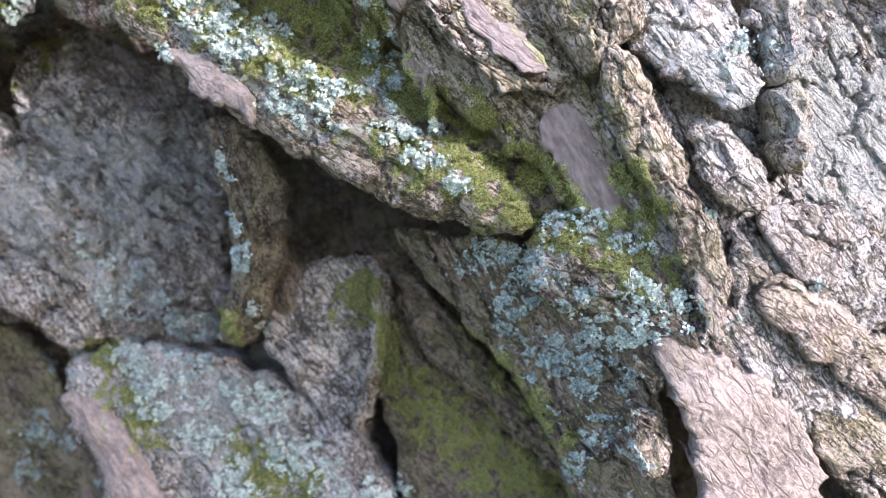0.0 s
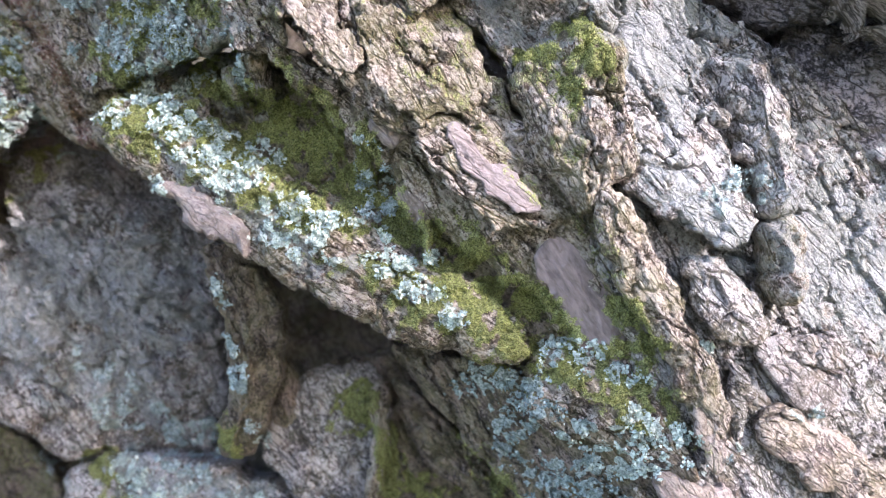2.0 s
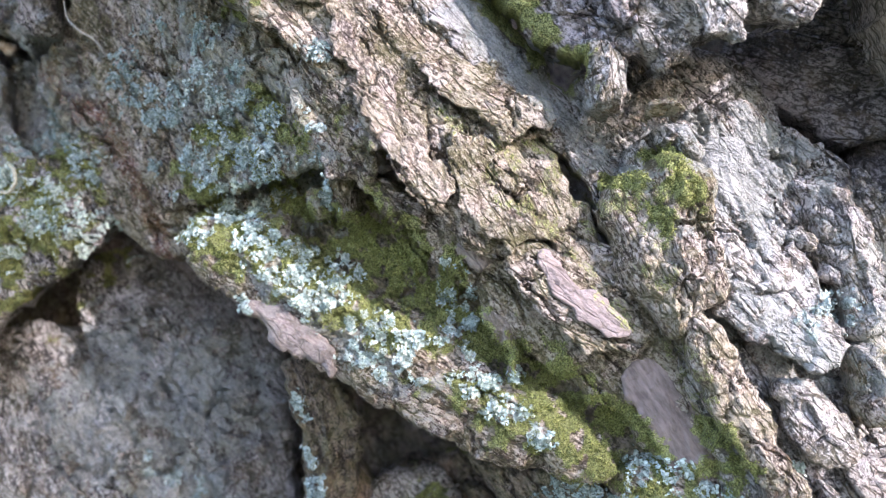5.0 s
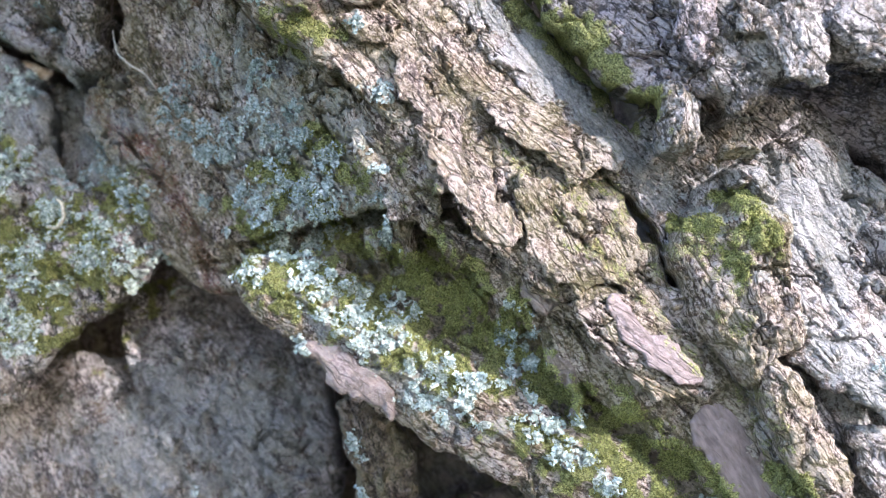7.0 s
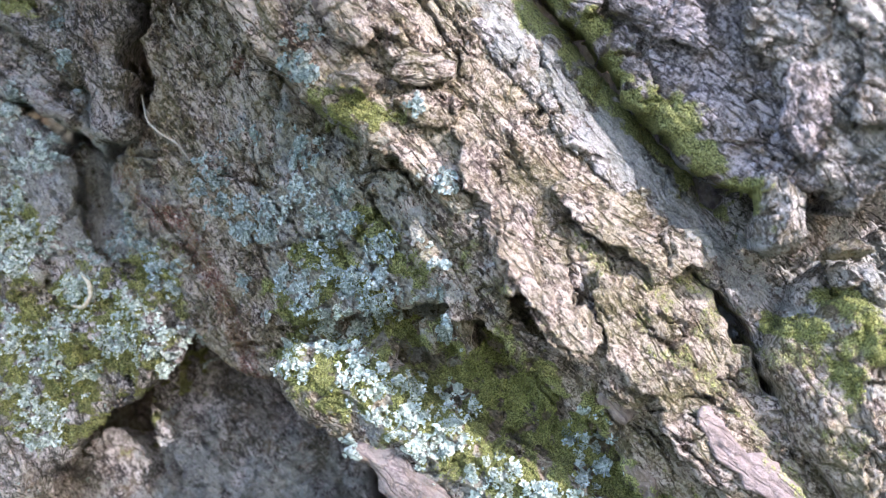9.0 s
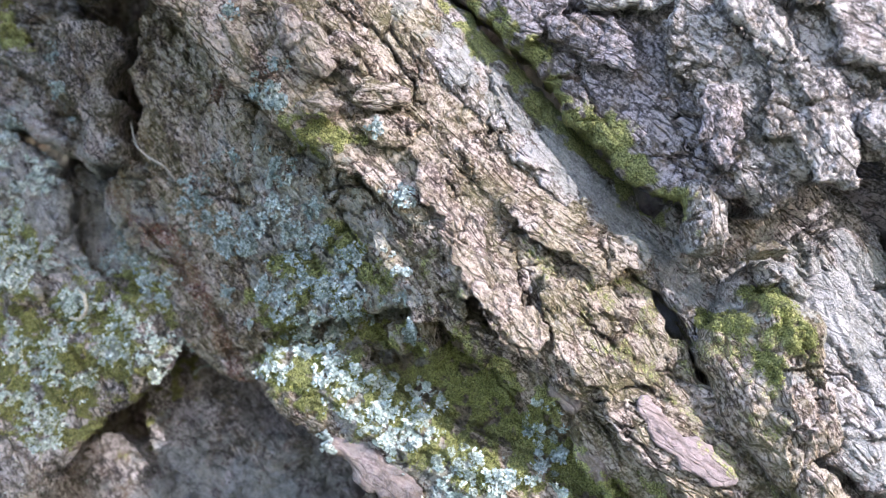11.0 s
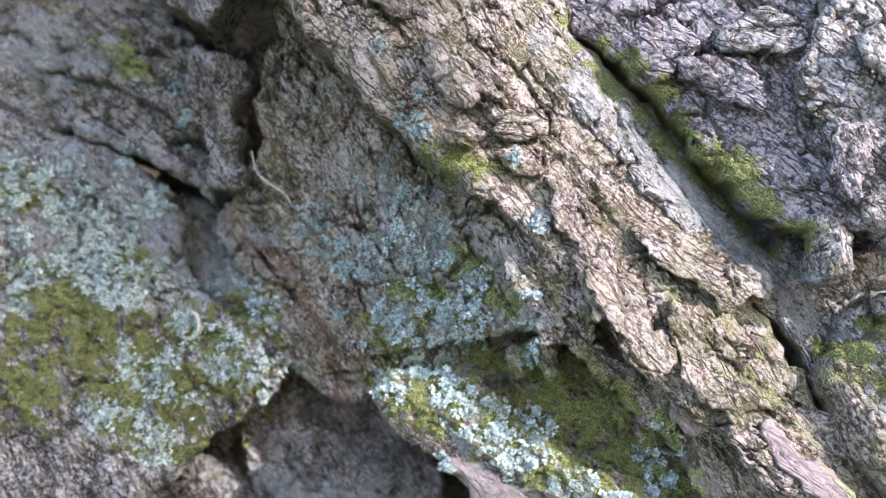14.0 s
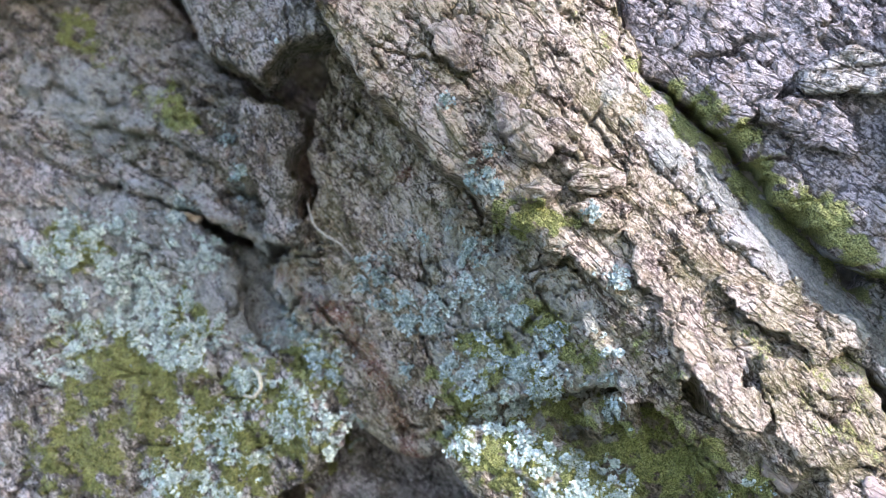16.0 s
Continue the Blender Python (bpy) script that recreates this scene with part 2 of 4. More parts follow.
moss(-31, 164, 26, 3, -45, tufts=False)
moss(-73, 139, 11, 5, -8)
moss(-67, 89, 8, 4, -40)
moss(-79, 103, 14, 6, -50)
moss(-89, 105, 12, 5, -60)
moss(-67, 108, 14, 6, -45)
moss(-97, 92, 12, 6, -40)
moss(-162, 89, 26, 19, -30)
moss(-148, 105, 14, 10, -20)
moss(-180, 75, 28, 16, -40)
moss(-220, 100, 14, 10, 0)
moss(-229, 152, 14, 8, -40)
moss(-190, 197, 14, 5, -60)
moss(-234, 239, 12, 7, -60)
moss(-1, 89, 20, 6, -48, tufts=False, film=True)
moss(15, 83, 18, 5, -60, tufts=False, film=True)
moss(-19, 105, 12, 4, -40, tufts=False, film=True)
moss(-47, 102, 14, 4, -60, tufts=False, film=True)
moss(-66, 87, 10, 5, -10)
moss(-49, 83, 10, 5, -40)
moss(-43, 71, 16, 8, -40)
moss(-31, 69, 22, 10, -45)
moss(-25, 61, 14, 8, -40)
moss(-174, -47, 26, 10, -60)
moss(-169, -84, 30, 14, -50)
moss(-72, -24, 10, 5, -70)
moss(-124, -39, 9, 5, -30)
moss(-109, -60, 16, 8, -45)
moss(-58, -80, 22, 10, -30)
moss(-91, 80, 13, 8, -25)
moss(-76, 75, 12, 7, -40)
moss(-214, 115, 22, 9, -20)
moss(-193, 95, 34, 18, -15)
moss(-220, 81, 20, 14, -15)
moss(-188, 125, 12, 8, -40)
moss(-222, 224, 22, 6, -46, tufts=False, film=True)
moss(-202, 203, 18, 6, -40, tufts=False, film=True)
moss(-16, 150, 34, 5, -49, tufts=False)
moss(0, 132, 22, 5, -49, tufts=False)
moss(30, 85, 10, 4, -10)
moss(37, 89, 7, 4, -30)
moss(32, 77, 9, 4, -62)
lichen(-79, 77, 12, 6, -15, 330, PALE_LICHEN)
lichen(-64, 61, 12, 7, -45, 330, PALE_LICHEN)
lichen(-57, 55, 12, 7, -40, 300, PALE_LICHEN)
lichen(-39, 41, 12, 6, -20, 300, PALE_LICHEN)
lichen(-21, 38, 16, 6, -30, 480, PALE_LICHEN)
lichen(-52, 64, 8, 5, -60, 120, PALE_LICHEN)
lichen(-4, 25, 8, 4, -20, 100, PALE_LICHEN)
lichen(3, 17, 4.5, 3, 0, 70, PALE_LICHEN)
lichen(-20, 60, 8, 5, -45, 130, BLUE_LICHEN)
lichen(-17, 49, 6, 4, -45, 80, BLUE_LICHEN)
lichen(-1, 34, 3, 2.5, -45, 40, PALE_LICHEN)
lichen(36, 6, 8, 5, 0, 150, PALE_LICHEN)
lichen(51, 1, 6, 3, -20, 50, PALE_LICHEN)
lichen(57, -15, 12, 6, -25, 260, PALE_LICHEN)
lichen(48, -21, 8, 5, -10, 110, PALE_LICHEN)
lichen(26, -4, 8, 6, -60, 130, TEAL_LICHEN)
lichen(37, -15, 6, 4, 0, 70, PALE_LICHEN)
lichen(16, -16, 16, 7, -35, 170, TEAL_LICHEN)
lichen(29, -28, 18, 9, -60, 230, TEAL_LICHEN)
lichen(43, -33, 16, 7, -70, 170, TEAL_LICHEN)
lichen(44, -57, 20, 10, -75, 250, TEAL_LICHEN)
lichen(12, -1, 9, 4, -10, 100, TEAL_LICHEN)
lichen(-64, 0, 26, 3, -85, 330, BLUE_LICHEN)
lichen(-67, 21, 10, 3, -80, 80, BLUE_LICHEN)
lichen(-111, -8, 6, 5, 0, 60, BLUE_LICHEN)
lichen(-124, 0, 8, 6, -60, 70, BLUE_LICHEN)
lichen(-111, -20, 16, 8, -20, 150, BLUE_LICHEN)
lichen(-93, -32, 16, 9, -10, 260, BLUE_LICHEN)
lichen(-108, -45, 14, 7, -40, 260, PALE_LICHEN)
lichen(-83, -49, 14, 8, -20, 160, BLUE_LICHEN)
lichen(-64, -54, 10, 7, 0, 180, PALE_LICHEN)
lichen(-85, -67, 10, 6, -30, 120, PALE_LICHEN)
lichen(-72, -81, 9, 8, -30, 140, PALE_LICHEN)
lichen(-53, -73, 12, 8, -30, 180, PALE_LICHEN)
lichen(-39, -81, 7, 7, 0, 100, PALE_LICHEN)
lichen(-21, -86, 9, 6, 0, 130, PALE_LICHEN)
lichen(-162, -46, 9, 6, -60, 80, BLUE_LICHEN)
lichen(-104, -56, 8, 5, 0, 90, PALE_LICHEN)
lichen(-153, -79, 7, 6, 0, 70, TEAL_LICHEN)
lichen(-169, -74, 9, 7, -50, 90, TEAL_LICHEN)
lichen(-176, -91, 9, 7, 0, 80, TEAL_LICHEN)
lichen(-139, -96, 5, 5, 0, 40, TEAL_LICHEN)
lichen(-105, 115, 14, 9, -50, 300, BLUE_LICHEN)
lichen(-87, 115, 14, 6, -60, 220, BLUE_LICHEN)
lichen(-74, 117, 10, 5, -50, 160, TEAL_LICHEN)
lichen(-82, 97, 14, 9, -50, 280, BLUE_LICHEN)
lichen(-72, 99, 10, 7, -50, 200, BLUE_LICHEN)
lichen(-88, 88, 10, 5, 0, 140, PALE_LICHEN)
lichen(-62, 104, 9, 6, -40, 140, BLUE_LICHEN)
lichen(-55, 105, 7, 3, -10, 70, BLUE_LICHEN)
lichen(-94, 136, 10, 5, -20, 120, TEAL_LICHEN)
lichen(-103, 94, 5, 5, 0, 60, BLUE_LICHEN)
lichen(-109, 106, 10, 7, -60, 140, TEAL_LICHEN)
lichen(-53, 87, 4, 3, -60, 40, BLUE_LICHEN)
lichen(-53, 122, 5, 3, -40, 40, BLUE_LICHEN)
lichen(-116, 126, 14, 10, -50, 60, TEAL_LICHEN)
lichen(-141, 104, 6, 6, 0, 90, BLUE_LICHEN)
lichen(-138, 82, 8, 9, -60, 190, PALE_LICHEN)
lichen(-158, 84, 7, 6, -50, 110, PALE_LICHEN)
lichen(-179, 88, 12, 9, -40, 260, PALE_LICHEN)
lichen(-177, 64, 10, 6, -70, 150, PALE_LICHEN)
lichen(-186, 115, 9, 10, -70, 260, PALE_LICHEN)
lichen(-153, 118, 9, 5, -50, 90, TEAL_LICHEN)
lichen(-165, 116, 5, 8, 0, 70, TEAL_LICHEN)
lichen(-167, 102, 5, 4, 0, 50, PALE_LICHEN)
lichen(-184, 42, 4, 4, 0, 40, BLUE_LICHEN)
lichen(-205, 135, 20, 14, -30, 620, PALE_LICHEN)
lichen(-224, 127, 14, 10, -20, 260, PALE_LICHEN)
lichen(-195, 165, 10, 5, -30, 150, BLUE_LICHEN)
lichen(-187, 111, 8, 5, -10, 120, PALE_LICHEN)
lichen(-239, 152, 10, 4, -30, 70, PALE_LICHEN)
lichen(-213, 159, 8, 5, -30, 80, PALE_LICHEN)
lichen(-170, 186, 5, 4, -60, 60, TEAL_LICHEN)
lichen(-140, 203, 3, 3, 0, 30, BLUE_LICHEN)
lichen(-164, 167, 5, 4, -60, 50, TEAL_LICHEN)
lichen(-258, 71, 8, 8, 0, 120, BLUE_LICHEN)
lichen(-96, 79, 8, 5, -20, 130, PALE_LICHEN)
lichen(-82, 79, 9, 5, -40, 150, PALE_LICHEN)
lichen(-68, 71, 8, 5, -40, 130, PALE_LICHEN)
lichen(-75, 64, 7, 5, -30, 110, PALE_LICHEN)
lichen(-40, 49, 7, 4, -35, 90, PALE_LICHEN)
lichen(-30, 38, 6, 4, -35, 70, PALE_LICHEN)
lichen(-186, 149, 10, 7, -40, 190, PALE_LICHEN)
lichen(-217, 146, 12, 8, -30, 220, PALE_LICHEN)
lichen(-230, 112, 9, 7, -20, 140, PALE_LICHEN)
lichen(-169, 98, 8, 6, -20, 130, PALE_LICHEN)
lichen(-185, 90, 8, 7, 0, 130, PALE_LICHEN)
lichen(-195, 72, 8, 6, 0, 110, PALE_LICHEN)
lichen(-86, 150, 7, 4, -50, 90, TEAL_LICHEN)
lichen(-82, 159, 5, 3, -50, 50, TEAL_LICHEN)
lichen(-60, 139, 3, 4, -60, 40, TEAL_LICHEN)
lichen(-93, 171, 3, 3, 0, 25, TEAL_LICHEN)
lichen(98, -8, 5, 2.5, -10, 50, BLUE_LICHEN)
lichen(75, 49, 6, 6, -50, 50, BLUE_LICHEN)
lichen(71, 9, 3, 2, -50, 20, PALE_LICHEN)
lichen(77, -20, 3, 4, -60, 30, BLUE_LICHEN)
lichen(-78, 56, 6, 4, 0, 30, PALE_LICHEN)
lichen(-142, 106, 9, 5, -40, 120, BLUE_LICHEN)
lichen(78, 50, 5, 8, -60, 60, BLUE_LICHEN)
lichen(-225, 150, 18, 12, -30, 500, PALE_LICHEN)
lichen(-200, 122, 16, 10, -30, 420, PALE_LICHEN)
lichen(-170, 80, 11, 8, -40, 240, PALE_LICHEN)
lichen(-150, 92, 9, 7, -30, 170, PALE_LICHEN)
lichen(-100, 100, 12, 9, -40, 300, BLUE_LICHEN)
lichen(-75, 108, 14, 8, -50, 320, BLUE_LICHEN)
# grey crust; on the left its pale patches also paint brightness onto shaded bark
CRUST_AND_LIFT_PATCHES = []
CRUST_AND_LIFT_PATCHES += [(-111, 23, 26, 24, 0), (-148, 12, 26, 18, -60), (67, 44, 20, 8, -50), (107, 36, 30, 20, -50), (-81, 112, 34, 20, -50), (-7, 125, 60, 5, -48), (-210, 142, 44, 34, -30), (-61, 57, 40, 8, -38), (67, 92, 14, 10, -40), (-73, -58, 24, 14, -40)]
CRUST_AND_LIFT_PATCHES += [(-140, 30, 24, 16, -60), (-118, -5, 22, 18, -30), (-160, 130, 30, 20, -40), (-225, 205, 30, 16, -30), (-90, -60, 40, 18, -30)]
CRUST_AND_LIFT_PATCHES += [(54, 88, 24, 10, -55), (-80, 112, 30, 20, -50)]
RED_PATCHES = []
RED_PATCHES += [(-150, 132, 10, 3, -60), (-135, 119, 12, 5, -50), (-125, 105, 14, 3, -65), (-116, 82, 10, 4, -70), (-108, 160, 4, 2, 0)]


def cover(u, v, patches, seed, blur=0.5, frayed=0.6):
    """How much of a growth covers the bark: soft ellipses (u, v, length, width, turn) with a frayed edge."""
    total, fray = np.zeros(u.shape), None
    for cu, cv, long, wide, turn in patches:
        near = slice(None)
        if u.ndim == 2:
            i, j = (np.flatnonzero(np.abs(q) < 1.9 * max(long, wide)) for q in (v[:, 0] - cv, u[0] - cu))
            if not len(i) or not len(j):
                continue
            near = np.s_[i[0]:i[-1] + 1, j[0]:j[-1] + 1]
        fray = frayed * fbm(u / 7, v / 7, 3, seed) if fray is None else fray
        c, s = math.cos(radians(turn)), math.sin(radians(turn))
        p, q = u[near] - cu, v[near] - cv
        r = np.hypot((p * c + q * s) / long, (-p * s + q * c) / wide)
        total[near] = np.maximum(total[near], 1 - step01(1 - blur, 1 + blur, r + fray[near]))
    return total


BALD = {PALE_LICHEN: 0.08, BLUE_LICHEN: 0.3, TEAL_LICHEN: 0.3}     # the share of places that each lichen leaves free


def rosettes(u, v):
    """Where round lichen rosettes grow, some 7 mm wide with lobed edges, and a random number for each."""
    edge, which, _ = cracks(u / 7.5 + 0.25 * fbm(u / 4, v / 4, 2, 372), v / 7.5 + 0.25 * fbm(u / 4, v / 4, 2, 373), 374)
    return step01(0.03, 0.25, edge + 0.16 * fbm(u / 2.0, v / 2.0, 2, 375)), which


def outline_distance(u, v, ring):
    """Signed distance to a closed ring of points: positive inside."""
    best, inside = np.full(u.shape, 1e9), np.zeros(u.shape, bool)
    for (au, av), (bu, bv) in zip(ring, np.roll(ring, -1, 0)):
        du, dv = bu - au, bv - av
        k = np.clip(((u - au) * du + (v - av) * dv) / (du * du + dv * dv + 1e-9), 0, 1)
        best = np.minimum(best, (u - au - k * du) ** 2 + (v - av - k * dv) ** 2)
        if abs(dv) > 1e-9:
            inside ^= ((av > v) != (bv > v)) & (u < du * (v - av) / dv + au)
    return np.where(inside, 1, -1) * np.sqrt(best)


def rounded(ring, times=2):
    ring = np.array(ring, float)
    for _ in range(times):
        after = np.roll(ring, -1, 0)
        ring = np.stack([ring * 0.78 + after * 0.22, ring * 0.22 + after * 0.78], 1).reshape(-1, 2)
    return ring


def in_world(u, v, d):
    return np.stack([u / 1000, 0.25 - d / 1000, 1 + v / 1000], -1)


def sheet(name, points, faces, material, parent, extra):
    me = bpy.data.meshes.new(name)
    me.vertices.add(len(points))
    me.vertices.foreach_set("co", points.astype(np.float32).ravel())
    me.loops.add(faces.size)
    me.loops.foreach_set("vertex_index", faces.astype(np.int32).ravel())
    me.polygons.add(len(faces))
    me.polygons.foreach_set("loop_start", np.arange(0, faces.size, faces.shape[1], dtype=np.int32))
    me.polygons.foreach_set("use_smooth", np.ones(len(faces), bool))
    me.update(calc_edges=True)
    for key, values in extra.items():
        if values.ndim == 2:
            me.attributes.new(key, "FLOAT_VECTOR", "POINT").data.foreach_set("vector", values.astype(np.float32).ravel())
        else:
            me.attributes.new(key, "FLOAT", "POINT").data.foreach_set("value", values.astype(np.float32))
    me.materials.append(material)
    ob = new(name, me)
    if parent:
        ob.parent = parent
    return ob


serial = 0


def piece(name, ring, level, thick, material, label="", turn=-50.0, dome=0.0, rim=2.5, under=2.0, flake=1.0, fibre=1.0,
          crack=1.0, fray=1.0, coarse=1, bare=0.0, lump=1.0, bow=(0, 0, 0), grit=0.22):
    """One plate or body of bark. ring: its outline (u, v). level: (d, slope along u, slope along v) at the outline's middle. dome: how far it swells.
    rim: the rounding of its edge. under: how far the edge is undercut. flake, fibre, crack, lump: the strength of its relief. grit: of its finest bumps.
    bow: (curvature, u, v way) of a bend."""
    global serial
    serial += 1
    k = serial * 7
    ring = np.array(ring, float)
    mu, mv = ring.mean(0)
    size = CELL * coarse
    rows = 5 if thick < 12 else 8
    skirt = rows * size
    lo, hi = ring.min(0) - skirt - 6, ring.max(0) + skirt + 6
    iu = np.arange(max(0, int((lo[0] - U0) / size)), min(NU // coarse, int((hi[0] - U0) / size) + 1))
    iv = np.arange(max(0, int((lo[1] - V0) / size)), min(NV // coarse, int((hi[1] - V0) / size) + 1))
    u, v = np.meshgrid(U0 + iu * size, V0 + iv * size)
    wu, wv = fbm(u / 11, v / 11, 3, k), fbm(u / 11, v / 11, 3, k + 50)
    dist = outline_distance(u + fray * 2.2 * wu, v + fray * 2.2 * wv, rounded(ring))
    soft = dist
    for _ in range(3):
        w = np.pad(soft, 1, mode="edge")
        soft = (soft + w[2:, 1:-1] + w[:-2, 1:-1] + w[1:-1, 2:] + w[1:-1, :-2]) / 5
    gv, gu = np.gradient(soft, size)
    length = np.clip(np.hypot(gu, gv), 0.4, 1.6)
    gu, gv = gu / length, gv / length
    dist = dist / length + fray * 0.4 * fbm(u / 2.5, v / 2.5, 2, k + 3)
    c, s = math.cos(radians(turn)), math.sin(radians(turn))
    a, b = (u - mu) * c + (v - mv) * s, -(u - mu) * s + (v - mv) * c
    a2, b2 = a + 2.5 * wu, b + 1.1 * wv
    ins = np.clip(dist, 0, None)
    d = level[0] + level[1] * (u - mu) + level[2] * (v - mv)
    if bow[0]:
        w = (u - mu) * bow[1] + (v - mv) * bow[2]
        d = d + bow[0] * w * w
    if dome:
        widest = max(dist.max(), 1.0)
        d = d + dome * (1 - (1 - np.clip(ins / widest, 0, 1)) ** 2)
    q = np.clip(ins / rim, 0, 1)
    d = d - rim * 0.8 * (1 - np.sqrt(1 - (1 - q) ** 2 + 1e-9))
    plain = 1 - bare
    # broad swelling, a few stepped flakes, chipped facets at three sizes with cracks between, fibres and grit
    d = d + lump * 1.4 * fbm(a / 34, b / 20, 2, k + 5)
    n = 2.6 * fbm(a2 / 24, b2 / 11, 2, k + 9) + 0.35 * fbm(u / 1.8, v / 1.8, 2, k + 10)
    whole = np.floor(n)
    d = d + flake * plain * 0.6 * (whole + step01(0.95, 1.0, n - whole) - n * 0.75)
    d = d + max(0.0, fibre - 0.35) * plain * (0.26 * (0.5 - np.abs(perlin(a2 / 19, b2 / 1.6, k + 17))) + 0.16 * (0.5 - np.abs(perlin(a2 / 9, b2 / 0.9, k + 18))))
    some = step01(-0.15, 0.4, fbm(a / 22, b / 14, 2, k + 31))
    jag, jag2 = a + 1.3 * wu + 1.0 * fbm(u / 2.6, v / 2.6, 3, k + 33), b + 0.7 * wv + 0.8 * fbm(u / 2.6, v / 2.6, 3, k + 34)
    rough = 0.3 + 0.9 * step01(-0.3, 0.35, fbm(a / 17, b / 9, 2, k + 35))
    for su, sv, high, tilt, deep, width, seed in ((26, 9.5, 0.65, 0.6, 3.6, 0.035, 21), (11.0, 4.6, 0.32, 0.32, 2.0, 0.05, 22), (3.8, 2.4, 0.13, 0.16, 0.5, 0.075, 23)):
        edge, who, lean = cracks(jag / su, jag2 / sv, k + seed)
        d = d + crack * plain * (rough if su < 5 else 1.0) * (high * (who - 0.5) + tilt * lean - deep * (0.12 + 0.88 * some) * np.exp(-(edge / width) ** 2))
    n3 = 2.6 * fbm(jag / 2.6, jag2 / 1.8, 2, k + 25)
    whole = np.floor(n3)
    d = d + plain * rough * grit * 0.6 * (whole + step01(0.8, 1.0, n3 - whole) - 0.5 * n3) + (0.09 * plain * rough + 0.04) * fbm(u / 1.3, v / 1.3, 2, k + 26)
    moss = np.maximum(cover(u, v, MOSS_PATCHES, 301), 0.6 * cover(u, v, FILMS, 302, 0.7))
    moss = moss * step01(-0.35, 0.25, fbm(u / 5.5, v / 5.5, 3, 311) + 0.7 * moss - 0.4)
    moss = moss * (level[0] > -90)
    ju, jv = u + 0.8 * fbm(u / 2, v / 2, 2, 333), v + 0.8 * fbm(u / 2, v / 2, 2, 334)
    bits, _, _ = cracks(ju / 3.2, jv / 2.7, 331)
    tiny, _, _ = cracks(ju / 1.15, jv / 1.15, 332)
    thick_moss = moss * cover(u, v, [p[:5] for p in TUFTED], 303)
    d = d + thick_moss * (0.4 + 1.2 * fbm(u / 9, v / 9, 2, 336) + 0.7 * np.sqrt(np.clip(bits, 0, 0.6)) + 0.35 * np.sqrt(np.clip(tiny, 0, 0.5)) - 0.5 * np.exp(-(bits / 0.08) ** 2))
    mat = {m: cover(u, v, [p[:5] for p in LICHENS if p[6] is m], 361, 0.3, 0.7) for m in (PALE_LICHEN, BLUE_LICHEN, TEAL_LICHEN)}
    thallus = np.maximum.reduce(list(mat.values()))
    if thallus.max() > 0:
        round_, which = rosettes(u, v)
        grows = np.maximum(mat[PALE_LICHEN] * (which > BALD[PALE_LICHEN]), np.maximum(mat[BLUE_LICHEN], mat[TEAL_LICHEN]) * (which > BALD[BLUE_LICHEN]))
        thallus = grows * round_ * step01(-0.6, 0.0, fbm(u / 3.2, v / 3.2, 3, 371))
    blue = np.maximum(0.6 * mat[BLUE_LICHEN], mat[TEAL_LICHEN]) * (mat[PALE_LICHEN] < 0.6)
    folds, _, _ = cracks(ju / 1.9, jv / 1.9, 335)
    d = d + thallus * (0.35 + 0.7 * np.sqrt(np.clip(folds, 0, 0.5)) + 0.4 * np.sqrt(np.clip(tiny, 0, 0.5)))
    crust = cover(u, v, CRUST_AND_LIFT_PATCHES, 341, 0.5, 0.7)
    red = cover(u, v, RED_PATCHES, 351, 0.5, 0.9)
    # the edge: turned under
    out = np.clip(-dist, 0, skirt) / skirt
    shift = np.where(dist < 0, -dist + under * out, 0)
    uu, vv = u + gu * shift, v + gv * shift
    d = d - thick * out ** 1.15
    for p in range(coarse):
        for r in range(coarse):
            rv, ru = np.clip(iv * coarse + p, 0, NV - 1), np.clip(iu * coarse + r, 0, NU - 1)
            front[np.ix_(rv, ru)] = np.maximum(front[np.ix_(rv, ru)], np.where(dist > 0, d, -200))
    waiting.append((name, label, material, serial, level, bare, iv * coarse, iu * coarse, uu, vv, d, a, b, dist > -skirt, moss, crust, red, thallus, blue))


def lowest(field, reach):
    for axis in (0, 1):
        for far in (1, 2, 4, 8, 16)[:reach]:
            field = np.minimum(np.minimum(field, np.roll(field, far, axis)), np.roll(field, -far, axis))
    return field


def mesh_pieces():
    """Meshes what was planned, without the parts that lie buried under other bark."""
    shown = lowest(front, 4) - 6.0
    for name, label, material, number, level, bare, iv, iu, uu, vv, d, a, b, keep, moss, crust, red, thallus, blue in waiting:
        keep = keep & ((level[0] < -90) | (d > shown[np.ix_(np.clip(iv, 0, NV - 1), np.clip(iu, 0, NU - 1))]))
        thallus = thallus * (d > front[np.ix_(np.clip(iv, 0, NV - 1), np.clip(iu, 0, NU - 1))] - 9.0)
        index = -np.ones(d.shape, int)
        quad = keep[:-1, :-1] & keep[1:, :-1] & keep[:-1, 1:] & keep[1:, 1:]
        used = np.zeros_like(keep)
        for p, r in ((slice(None, -1), slice(None, -1)), (slice(1, None), slice(None, -1)), (slice(None, -1), slice(1, None)), (slice(1, None), slice(1, None))):
            used[p, r] |= quad
        if not quad.any():
            continue
        index[used] = np.arange(used.sum())
        faces = np.stack([index[:-1, :-1][quad], index[:-1, 1:][quad], index[1:, 1:][quad], index[1:, :-1][quad]], 1)
        extra = {"grain": np.stack([a, b, d - level[0]], -1)[used] + number * 37.0, "moss": moss[used], "crust": crust[used], "red": red[used], "lichen": thallus[used], "blue": blue[used],
                 "bare": np.full(used.sum(), float(bare))}
        ob = sheet(name, in_world(uu, vv, d)[used], faces, material, trunk, extra)
        if label:
            ob["label"] = label


